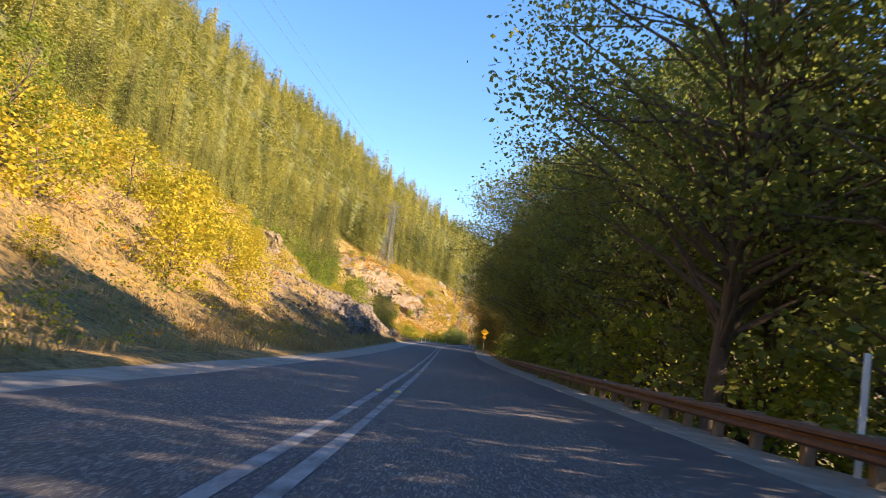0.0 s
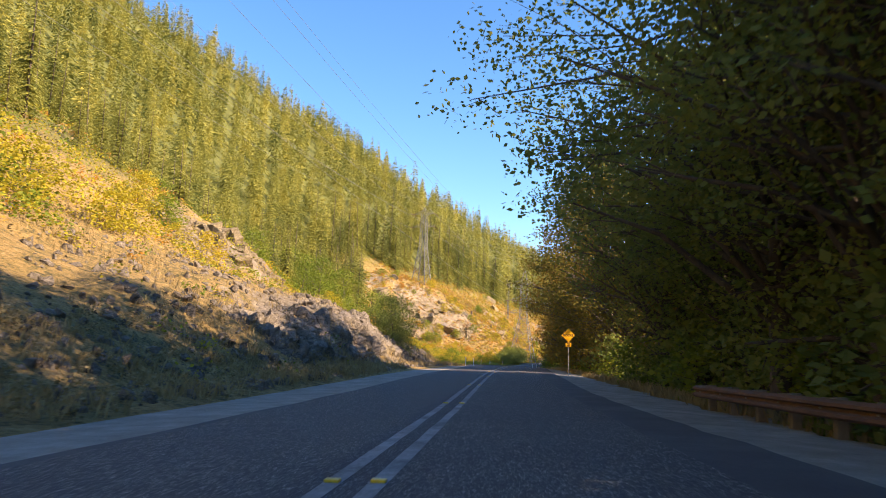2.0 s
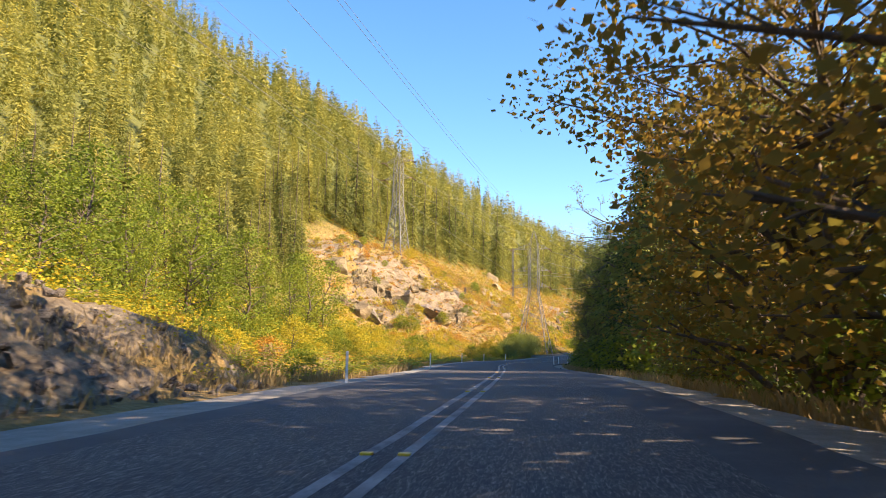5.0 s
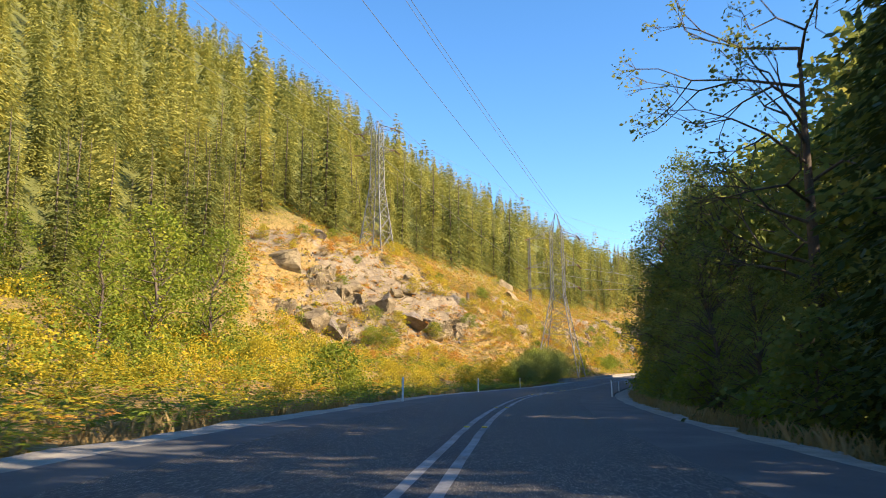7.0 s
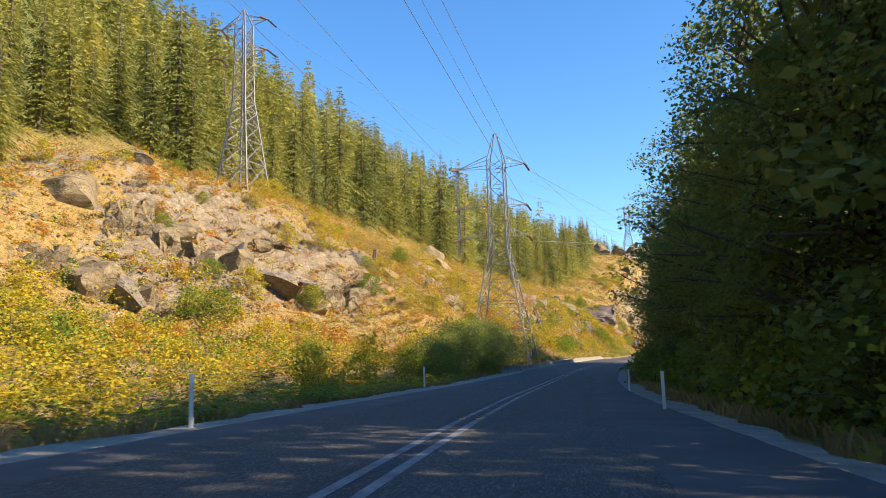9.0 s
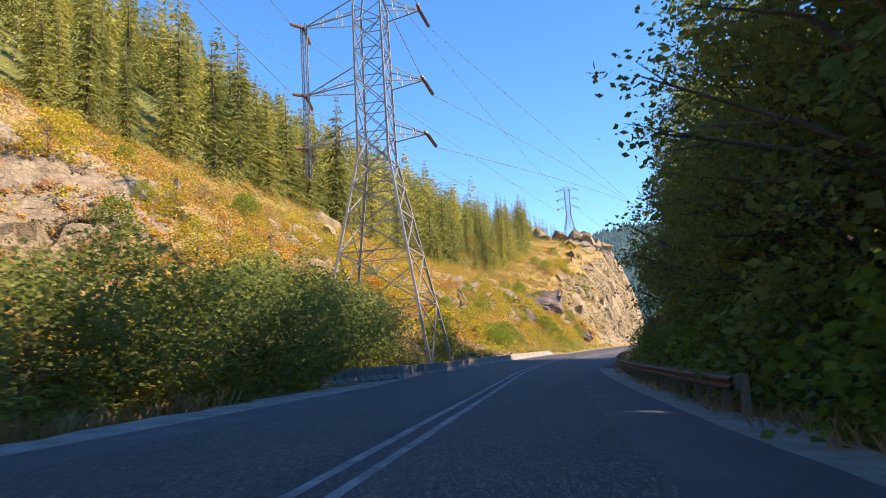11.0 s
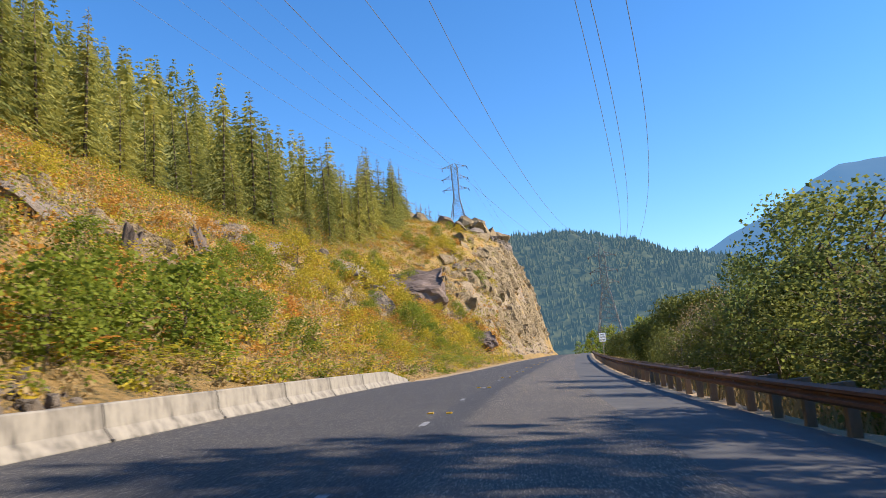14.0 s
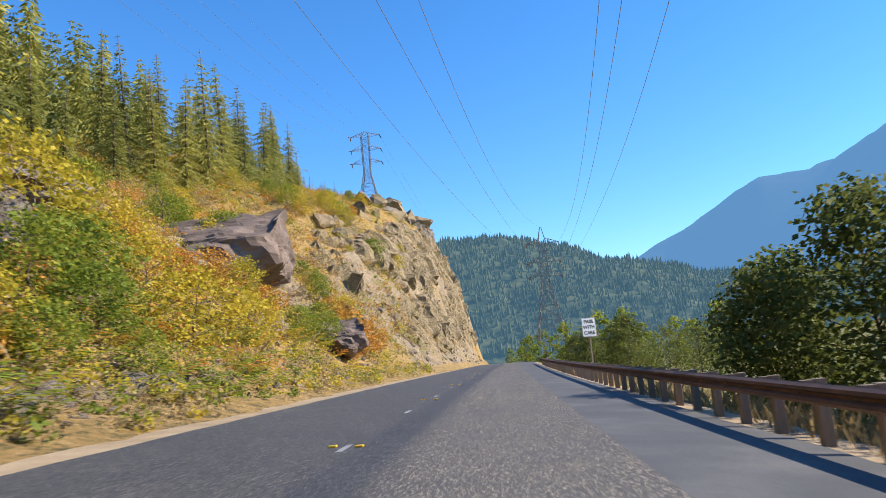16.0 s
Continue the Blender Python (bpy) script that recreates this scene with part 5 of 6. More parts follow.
def hill_brush():
    rng = np.random.default_rng(8)
    k = dict(
        green=broadleaf("shrub", 3.0, 1.7, 26, 58, 0.115, "leaf_green", 401, 0.02, "leafy green shrub on the hillside"),
        yellow=broadleaf("autumn_shrub", 3.2, 1.7, 22, 46, 0.12, "leaf_yellow", 402, 0.02, "bright yellow autumn shrub on the hillside"),
        orange=broadleaf("autumn_shrub", 1.8, 1.2, 16, 45, 0.11, "leaf_orange", 403, 0.02, "low orange autumn shrub on the hillside"),
        bush=broadleaf("bush", 3.4, 2.0, 48, 100, 0.075, "leaf_dark", 406, 0.02, "dense dark green thicket beside the road"),
        dry=broadleaf("dry_shrub", 1.6, 1.2, 16, 40, 0.09, "leaf_dry", 404, 0.02, "dry brown brush on the slope"),
        tall=broadleaf("broadleaf_tree", 10, 2.6, 40, 48, 0.16, "leaf_green", 405, 0.05, "slim yellow-green broadleaf tree on the hillside"))
    spots = {n: [] for n in k}
    n_near = 0
    while n_near < 85:
        s = rng.uniform(20, 490)
        t0 = float(np.interp(s, TREE_S, TREE_L))
        left = rng.uniform(8.5, min(t0 + 2, 34))
        rock = float(rockiness(np.array([s]), np.array([left]))[0])
        if (rock > 0.5 and rng.uniform() < 0.85) or (60 < s < 145 and left < 22) or (298 < s < 340 and left < 13):
            continue
        w = brush_weights(s, left)
        n = rng.choice(("green", "yellow", "orange", "dry", "tall"), p=w)
        spots[n].append((*near(s, -left), rng.uniform(0.5, 1.2) * (0.7 if left < 12 else 1)))
        n_near += n != "tall"
    # what stands out: the dark green trees and bushes
    for s, left, kk in ((365.7, 8.9, 0.85), (369, 9.4, 0.95), (286, 35, 1.0), (262, 12.5, 0.95), (268, 11.5, 0.8), (288, 10.5, 1.0), (293, 11, 1.2), (298, 10.5, 1.5), (302, 10.8, 1.7), (305, 12.5, 1.5), (332.5, 8.3, 1.1), (372, 17, 1.0), (377, 15.5, 0.8)):
        spots["green"].append((*near(s, -left), kk))
    for s, left, kk in ((309, 9.3, 1.5), (312, 9.2, 1.35), (315, 9.6, 1.35), (318, 9.8, 1.1), (296, 8.8, 1.4), (299, 9.3, 1.5), (302.5, 9.3, 1.6), (306, 9.8, 1.4), (309, 10.5, 1.2), (292, 8.8, 1.3), (289, 9.6, 1.5), (285, 9.5, 1.2), (281, 8.8, 1.0), (276, 9.0, 1.1)):
        spots["bush"].append((*near(s, -left), kk))
    for s, left, kk in ((123, 11.0, 1.35), (126.5, 12.0, 1.0), (121, 9.8, 0.7), (130, 12.5, 0.8)):
        spots["bush"].append((*near(s, -left), kk))
    for s, left, kk in ((356, 9.6, 0.85), (46, 16, 1.5), (52, 13, 1.2), (40, 14, 1.4), (35, 19, 1.6), (60, 17, 1.2), (300, 15, 1.2), (345, 22, 1.1), (426, 22, 1.1), (428, 25, 1.3)):
        spots["yellow"].append((*near(s, -left), kk))
    for s, left, kk in ((62, 21, 1.7), (66, 24, 1.9), (70, 20, 1.5), (74, 26, 1.8), (58, 25, 1.7), (84, 25, 1.2), (92, 24, 1.0), (20, 20, 1.6), (26, 17, 1.3), (312, 37, 1.0), (317, 33, 1.2), (305, 30, 1.0), (296, 34, 1.1), (364, 29, 1.4), (360, 26, 1.1), (349, 11.5, 0.9), (437, 18, 1.5), (440, 20, 1.7), (436, 15.5, 1.1), (444, 17, 1.0)):
        spots["yellow"].append((*near(s, -left), kk))
    for s, left, kk in ((448, 14, 1.2), (452, 12.5, 1.0), (455, 17, 1.2), (460, 9.0, 1.0), (463.5, 9.9, 1.8), (465, 9.2, 1.4), (446, 19, 1.1), (352, 15, 1.0), (347, 19, 1.2), (298, 46, 1.0), (301, 50, 1.2), (376, 14, 0.9), (240, 34, 1.2), (292, 40, 1.0)):
        spots["orange"].append((*near(s, -left), kk))
    for s, left, kk in ((362, 9.6, 0.9), (364, 10.4, 0.8), (368, 9.8, 0.7), (374, 9.8, 1.1), (376, 10.6, 1.0), (452, 10.5, 0.7), (455, 9.6, 0.8), (428, 8.5, 0.5), (424, 9.5, 0.6)):
        spots["green"].append((*near(s, -left), kk))
    for s0, s1, l0, l1, count, w in ((394, 480, 8.5, 30, 66, (0.3, 0.34, 0.24, 0.12)), (336, 394, 9, 42, 40, (0.22, 0.36, 0.26, 0.16)), (270, 335, 26, 62, 40, (0.16, 0.38, 0.26, 0.2))):
        for _ in range(count):
            spots[rng.choice(("green", "yellow", "orange", "dry"), p=w)].append((*near(rng.uniform(s0, s1), -rng.uniform(l0, l1)), rng.uniform(0.45, 1.2)))
    for _ in range(34):
        s = rng.uniform(476, 600)
        spots[rng.choice(("green", "yellow", "dry", "orange"), p=(0.3, 0.35, 0.2, 0.15))].append((*near(s, -rng.uniform(15, 36)), rng.uniform(0.6, 1.3)))
    for _ in range(30):
        s = rng.uniform(150, 292)
        spots[rng.choice(("green", "yellow", "dry"), p=(0.45, 0.4, 0.15))].append((*near(s, -rng.uniform(8, 24)), rng.uniform(0.45, 0.95)))
    for _ in range(40):
        s = rng.uniform(148, 250)
        spots["tall"].append((*near(s, -rng.uniform(30 if s > 205 else 24, 54)), rng.uniform(0.6, 1.4)))
    for n, sp in spots.items():
        spread_copies([k[n]], sp, rng, "brush on the hillside", 4)
    # small leaves close to the road
    for name, mat, count, label in (("verge_yellow_brush", "leaf_yellow", 900, "small yellow leafy growth near the verge"), ("verge_green_brush", "leaf_green", 620, "small green ferny growth near the verge"), ("verge_dry_brush", "leaf_dry", 900, "small dry brown growth near the verge")):
        ss = rng.uniform(296, 485, count)
        ll = np.where(ss > 388, 5.7, 6.8) + rng.uniform(0, 1, count) ** 1.4 * 22
        ll = np.where((ss > 300) & (ss < 388), np.maximum(ll, 7.2), ll)
        p = land(ss, -ll)[0]
        m = 56
        g = rng.normal(size=(count, m, 3))
        g /= np.linalg.norm(g, axis=2, keepdims=True)
        g *= rng.uniform(0.1, 1, (count, m, 1)) ** 0.5
        g[:, :, 2] = np.abs(g[:, :, 2]) * 1.1
        pts = (p[:, None] + g * rng.uniform(0.25, 0.75, (count, 1, 1))).reshape(-1, 3)
        v, f = leaf_cards(pts, 0.088, rng)
        tagged(new(name, mesh_np(name, v, f, MAT[mat])), label, "undergrowth", kind="stuff")
    ss = rng.uniform(42, 102, 420)
    ll = 6.2 + rng.uniform(0, 1, 420) ** 1.3 * 6.5
    p = land(ss, -ll)[0]
    g = rng.normal(size=(420, 56, 3))
    g /= np.linalg.norm(g, axis=2, keepdims=True)
    g *= rng.uniform(0.1, 1, (420, 56, 1)) ** 0.5
    g[:, :, 2] = np.abs(g[:, :, 2]) * 1.2
    v, f = leaf_cards((p[:, None] + g * rng.uniform(0.2, 0.6, (420, 1, 1))).reshape(-1, 3), 0.06, rng)
    tagged(new("bank_dry_brush", mesh_np("bank_dry_brush", v, f, MAT["leaf_dry"])), "dry brown weeds at the foot of the rocky bank", "undergrowth", kind="stuff")
    for name, mat, count, label in (("knoll_orange_brush", "leaf_orange", 2000, "rusty orange undergrowth on the rocky knoll"), ("knoll_yellow_brush", "leaf_yellow", 1300, "yellow undergrowth on the rocky knoll"), ("knoll_dry_brush", "leaf_dry", 1600, "dry undergrowth on the rocky knoll")):
        ss, ll = rng.uniform(268, 362, count), rng.uniform(16, 66, count)
        p = land(ss, -ll)[0]
        m = 30
        g = rng.normal(size=(count, m, 3))
        g /= np.linalg.norm(g, axis=2, keepdims=True)
        g[:, :, 2] = np.abs(g[:, :, 2]) * 0.8
        pts = (p[:, None] + g * rng.uniform(0.2, 0.9, (count, 1, 1)) * rng.uniform(0.3, 1, (count, m, 1))).reshape(-1, 3)
        v, f = leaf_cards(pts, 0.16, rng)
        tagged(new(name, mesh_np(name, v, f, MAT[mat])), label, "undergrowth", kind="stuff")
    for name, mat, count, label in (("slope_orange_scrub", "leaf_orange", 2200, "rusty low scrub over the upper slope"), ("slope_yellow_scrub", "leaf_yellow", 1300, "yellow low scrub over the upper slope"), ("slope_dry_scrub", "leaf_dry", 1200, "dry grey-brown scrub over the upper slope"), ("slope_green_scrub", "leaf_green", 700, "green low scrub over the upper slope")):
        ss, ll = rng.uniform(335, 530, count), 10 + 48 * rng.uniform(0, 1, count)
        ll = np.where((np.abs(ss - 464) < 9) & (np.abs(ll - 19) < 8), ll + 17, ll)  # the bare ground about the great boulder
        p = land(ss, -ll)[0]
        m = 48
        g = rng.normal(size=(count, m, 3))
        g /= np.linalg.norm(g, axis=2, keepdims=True)
        g[:, :, 2] = np.abs(g[:, :, 2]) * 1.2
        pts = (p[:, None] + g * rng.uniform(0.4, 1.0, (count, 1, 1)) ** 2 * 1.9 * rng.uniform(0.3, 1, (count, m, 1))).reshape(-1, 3)
        v, f = leaf_cards(pts, 0.135, rng)
        tagged(new(name, mesh_np(name, v, f, MAT[mat])), label, "undergrowth", kind="stuff")
    # thickets of young growth at the wood's foot
    for name, mat, count, label in (("yellow_thicket", "leaf_yellow", 520, "dense yellow-green young growth at the foot of the wood"), ("green_thicket", "leaf_green", 520, "dense green young growth at the foot of the wood")):
        ss = rng.uniform(140, 292, count)
        ll = 17 + rng.uniform(0, 1, count) ** 0.8 * 30
        hill_side = rng.uniform(0, 1, count) < 0.25
        ss = np.where(hill_side, rng.uniform(10, 95, count), ss)
        ll = np.where(hill_side, rng.uniform(22, 44, count), ll)
        p = land(ss, -ll)[0]
        m = 120
        g = rng.normal(size=(count, m, 3))
        g /= np.linalg.norm(g, axis=2, keepdims=True)
        g *= rng.uniform(0.2, 1, (count, m, 1)) ** 0.5
        g[:, :, 2] = np.abs(g[:, :, 2]) * 1.9
        g *= (1 - 0.35 * np.clip(g[:, :, 2:] / 1.9, 0, 1)) ** 1.0
        pts = (p[:, None] + g * rng.uniform(0.9, 2.1, (count, 1, 1))).reshape(-1, 3)
        v, f = leaf_cards(pts, np.repeat(np.interp(ll, (17, 34), (0.12, 0.19)), m), rng)
        tagged(new(name, mesh_np(name, v, f, MAT[mat])), label, "undergrowth", kind="stuff")
    # low brush over the whole open slope and between the nearer trees
    for name, mat, ix, count, size, label in (("low_green_brush", "leaf_green", 0, 2100, 0.9, "low green undergrowth over the hillside"), ("low_yellow_brush", "leaf_yellow", 1, 3300, 0.9, "low yellow autumn undergrowth over the hillside"),
                                              ("low_orange_brush", "leaf_orange", 2, 2100, 0.7, "low rusty orange undergrowth over the hillside"), ("low_dry_brush", "leaf_dry", 3, 1900, 0.7, "low dry brown undergrowth over the hillside")):
        ss, ll = [], []
        while len(ss) < count:
            s = rng.uniform(-20, 640)
            t0 = float(np.interp(s, TREE_S, TREE_L))
            left = rng.uniform(7.5, t0 + 14)
            rock = float(rockiness(np.array([s]), np.array([left]))[0])
            w = brush_weights(s, left)[ix]
            if rng.uniform() > w * 2.2 or (rock > 0.6 and rng.uniform() < 0.5) or (298 < s < 400 and left < 7.5) or (60 < s < 140 and left < 20 and rng.uniform() < 0.85):
                continue
            ss.append(s), ll.append(left)
        ss, ll = np.array(ss), np.array(ll)
        p = land(ss, -ll)[0]
        m = 42
        r = size * rng.uniform(0.5, 1.5, (count, 1, 1)) * (1 + np.clip(ll / 60, 0, 0.8))[:, None, None]
        g = rng.normal(size=(count, m, 3))
        g /= np.linalg.norm(g, axis=2, keepdims=True)
        g *= rng.uniform(0.2, 1, (count, m, 1)) ** 0.5
        g[:, :, 2] = np.abs(g[:, :, 2]) * 0.95
        pts = (p[:, None] + g * r).reshape(-1, 3)
        v, f = leaf_cards(pts, np.repeat(np.interp(ll, (8, 30), (0.085, 0.16)), m), rng)
        tagged(new(name, mesh_np(name, v, f, MAT[mat])), label, "undergrowth", kind="stuff")


hill_brush()


def bracken(name, mat, label, stretches, high, seed):
    """Clumps of arching fronds, each a midrib with leaflets in pairs; stretches of station, distance left and number."""
    rng = np.random.default_rng(seed)
    vs = []
    for _ in range(10):
        kit = []
        for j in range(8):
            a = j * 0.785 + rng.uniform(-0.3, 0.3)
            d, s = np.array((math.cos(a), math.sin(a), 0)), np.array((-math.sin(a), math.cos(a), 0))
            ln, up = rng.uniform(0.6, 1.1), rng.uniform(0.5, 1.0)
            for t in (0.3, 0.45, 0.6, 0.75, 0.9):
                p = d * ln * t + (0, 0, up * (1.9 * t - 1.15 * t * t))
                w = 0.30 * (1.12 - t)
                for e in (-1, 1):
                    tip = p + s * e * w + d * 0.14 + (0, 0, -0.05)
                    kit += [p - d * 0.03, (p + tip) / 2 + d * 0.07, tip, (p + tip) / 2 - d * 0.05]
            q = d * ln * 0.9 + (0, 0, up * 0.78)
            kit += [q, q + d * 0.1 + s * 0.04, d * ln * 1.2 + (0, 0, up * 0.66), q + d * 0.1 - s * 0.04]
        vs.append(np.array(kit))
    out = []
    for s0, s1, l0, l1, count in stretches:
        ss, ll = rng.uniform(s0, s1, count), l0 + (l1 - l0) * rng.uniform(0, 1, count) ** 1.2
        keep = fbm(np.stack([ss, ll, 0 * ss], -1), 0.22, 3, seed) > -0.35
        p = land(ss, -ll)[0]
        for i in np.nonzero(keep)[0]:
            a, k = rng.uniform(0, 6.28), high * rng.uniform(0.6, 1.3)
            v = vs[i % 10] * k
            out.append(np.stack([v[:, 0] * math.cos(a) - v[:, 1] * math.sin(a), v[:, 0] * math.sin(a) + v[:, 1] * math.cos(a), v[:, 2]], -1) + p[i])
    v = np.concatenate(out)
    tagged(new(name, mesh_np(name, v, np.arange(len(v)).reshape(-1, 4), MAT[mat])), label, "fern", kind="stuff")


bracken("green_bracken", "leaf_green", "arching yellow-green bracken fronds beside the road", ((146, 300, 6.6, 22, 520), (410, 440, 6.8, 13, 110), (340, 400, 7, 20, 90)), 1.05, 81)
bracken("yellow_bracken", "leaf_yellow", "yellow autumn bracken beside the road", ((146, 300, 6.6, 30, 620), (300, 480, 7, 26, 420)), 1.0, 82)
bracken("rusty_bracken", "leaf_orange", "rusty orange bracken on the slope", ((150, 300, 8, 32, 260), (286, 345, 14, 50, 340), (330, 480, 8, 40, 420)), 0.9, 83)


def snag(s, lat, high):
    """A half-dead tree: bare forking limbs with thin tufts of leaf."""
    rng = np.random.default_rng(77)
    thing = empty("bare_tree", "half-dead tree with bare twisting limbs reaching over the road", "tree")
    segs, tips = [], []

    def grow(a, d, length, r, depth):
        b = a + d * length
        segs.append((a, b, r, r * 0.68))
        if depth == 0:
            tips.append(b)
            return
        for _ in range(2 if depth > 1 else 3):
            e = d + rng.normal(0, 0.55, 3) + (-0.22, -0.05, 0.02)
            e /= np.linalg.norm(e)
            grow(b, e, length * rng.uniform(0.62, 0.86), r * 0.62, depth - 1)

    top = np.array((0.2, 0, high * 0.92))
    segs.append((np.array((0, 0, -0.5)), np.array((0.15, 0.1, high * 0.5)), 0.34, 0.24))
    segs.append((np.array((0.15, 0.1, high * 0.5)), top, 0.24, 0.07))
    for i in range(13):
        h = high * (0.36 + 0.56 * i / 12)
        a = rng.uniform(0, 6.28) if i % 3 == 2 else math.pi + rng.normal(0, 0.7)
        d = np.array((math.cos(a), math.sin(a), rng.uniform(0.0, 0.7)))
        grow(np.array((0.15, 0.1, h)), d / np.linalg.norm(d), rng.uniform(1.6, 2.6), 0.09, 4)
    v, f = tubes(segs, 5)
    part("trunk", mesh_np("trunk", v, f, MAT["bark"], True), None, thing)
    pts = np.concatenate([t + rng.uniform(-0.35, 0.35, (7, 3)) for t in tips])
    v, f = leaf_cards(pts, 0.13, rng)
    part("crown", mesh_np("crown", v, f, MAT["leaf_dark"]), None, thing)
    p = land([s], [lat])[0][0]
    thing.matrix_world = Matrix.Translation(p) @ pose(0, 0, 0, 0, 0, heading(s))


snag(205, 13.2, 19)


# ---- rock faces ----
def blocks(p, size, seed):
    """Broken blocks: a random value for the block at each place, and how near its edge is."""
    q = p / size
    i0 = np.floor(q).astype(np.int64)
    f1, f2, val, tip = np.full(len(p), 9.0), np.full(len(p), 9.0), np.zeros(len(p)), np.zeros(len(p))
    for dx in (-1, 0, 1):
        for dy in (-1, 0, 1):
            for dz in (-1, 0, 1):
                c = i0 + (dx, dy, dz)
                k = c[:, 0] * 374761393 + c[:, 1] * 668265263 + c[:, 2] * 2147483647 + seed * 974711
                r = []
                for _ in range(4):
                    k = (k ^ (k >> 13)) * 1274126177 & 0x7FFFFFFF
                    r.append(((k ^ (k >> 16)) & 0xFFFF) / 65535)
                way = q - c - np.stack(r[:3], -1)
                d = np.linalg.norm(way, axis=1)
                lean = (way * (np.stack([r[3], r[0], r[1]], -1) - 0.5)).sum(1)
                near_ = d < f1
                f2 = np.where(near_, f1, np.minimum(f2, d))
                val = np.where(near_, r[2], val)
                tip = np.where(near_, lean, tip)
                f1 = np.where(near_, d, f1)
    return val, f2 - f1, tip


def rock_face(s0, s1, l0, l1, out, ds, rows, mat, seed, bare=0.0, big=2.6, tall=1.2):
    """Bedrock standing out of the slope between two distances from the road, broken into blocks along its joints."""
    s = np.arange(s0, s1, ds)
    fine = np.linspace(l0, l1, 90)
    P = []
    for q in s:
        c = land(np.full(90, q), -fine)[0]
        d = np.r_[0, np.cumsum(np.linalg.norm(np.diff(c, axis=0), axis=1))]
        t = np.linspace(0, d[-1], rows)
        P.append(np.stack([np.interp(t, d, c[:, k]) for k in range(3)], -1))
    P = np.array(P)
    a, b = np.gradient(P, axis=0), np.gradient(P, axis=1)
    nrm = np.cross(a, b)
    nrm *= np.sign(nrm[..., 2:3] + 1e-9)
    nrm /= np.linalg.norm(nrm, axis=2, keepdims=True)
    p = P.reshape(-1, 3)
    bent = p + 0.5 * np.stack([fbm(p, 0.5, 3, seed + 5), fbm(p, 0.5, 3, seed + 6), fbm(p, 0.5, 3, seed + 7)], -1)
    v1, e1, t1 = blocks(bent * (1, 1, tall), big, seed)
    v2, e2, t2 = blocks(bent * (1, 1, 1.6), big * 0.36, seed + 1)
    h = out * (0.6 * v1 - 0.1 + 0.2 * v2 + 1.6 * t1 + 0.55 * t2) - 0.3 * out * np.exp(-e1 / 0.05) - 0.08 * out * np.exp(-e2 / 0.06) + 0.07 * out * fbm(p, 1.6, 3, seed + 2)
    u, w = np.meshgrid(np.linspace(-1, 1, len(s)), np.linspace(-1, 1, rows), indexing="ij")
    edge = np.clip((1 - np.maximum(np.abs(u), np.abs(w) ** 1.5).ravel()) * 5, 0, 1)
    patch = np.clip((fbm(p, 0.11, 3, seed + 3) - bare) * 4 + 0.6, 0, 1) if bare > -1 else 1
    m = edge * patch
    p = p + nrm.reshape(-1, 3) * (h * m - 0.9 * (1 - m))[:, None]
    i = np.arange(len(p)).reshape(len(s), rows)
    f = np.stack([i[:-1, :-1], i[:-1, 1:], i[1:, 1:], i[1:, :-1]], -1).reshape(-1, 4)
    tagged(new("rock_face", mesh_np("rock_face", p, f, MAT[mat])), "fractured tan bedrock breaking out of the slope", "rock face", kind="structure")


rock_face(476, 665, 8.6, 24, 1.7, 0.7, 72, "rock", 601, -0.25, 4.6, 0.6)
rock_face(640, 668, 20, 44, 2.2, 0.8, 36, "rock_grey", 602, -0.6, 3.4)
rock_face(277, 300, 37, 53, 2.2, 0.5, 44, "rock", 603, 0.3, 2.8)
rock_face(297, 324, 26, 42, 1.8, 0.5, 44, "rock", 604, 0.43, 2.6)
rock_face(80, 117, 8.6, 13.5, 0.9, 0.3, 30, "rock_grey", 605, -0.15, 1.5)
rock_face(112, 140, 27, 37, 1.6, 0.45, 32, "rock", 606, -0.3)
rock_face(440, 482, 8.2, 16.5, 1.1, 0.35, 48, "rock", 607, 0.25, 1.8)
rock_face(414, 446, 12, 30, 1.3, 0.4, 48, "rock", 608, 0.2, 2.0)
rock_face(335, 400, 16, 44, 1.2, 0.5, 56, "rock", 609, 0.42, 1.8)


# ---- rocks ----
def boulder_mesh(name, seed, cuts=3, rough=0.28, planes=16):
    """A broken, flat-faced stone about 2 m across."""
    rng = np.random.default_rng(seed)
    bm = bmesh.new()
    bmesh.ops.create_icosphere(bm, subdivisions=cuts, radius=1.0)
    v = np.array([q.co for q in bm.verts])
    for _ in range(planes):
        nrm = rng.normal(size=3)
        nrm /= np.linalg.norm(nrm)
        d = rng.uniform(0.38, 0.8)
        over = np.maximum(v @ nrm - d, 0)
        v -= over[:, None] * nrm * 0.96
    v *= 1.35
    v += v * (rough * 0.3 * fbm(v, 2.2, 4, seed))[:, None]
    if cuts > 4:
        v += v * (0.02 * np.round(2.5 * fbm(v * (1, 1, 2.2), 1.6, 3, seed + 3)) / 2.5 + 0.014 * fbm(v, 9.0, 3, seed + 7))[:, None]
    for q, c in zip(bm.verts, v):
        q.co = c
    me = bpy.data.meshes.new(name)
    bm.to_mesh(me)
    bm.free()
    return me


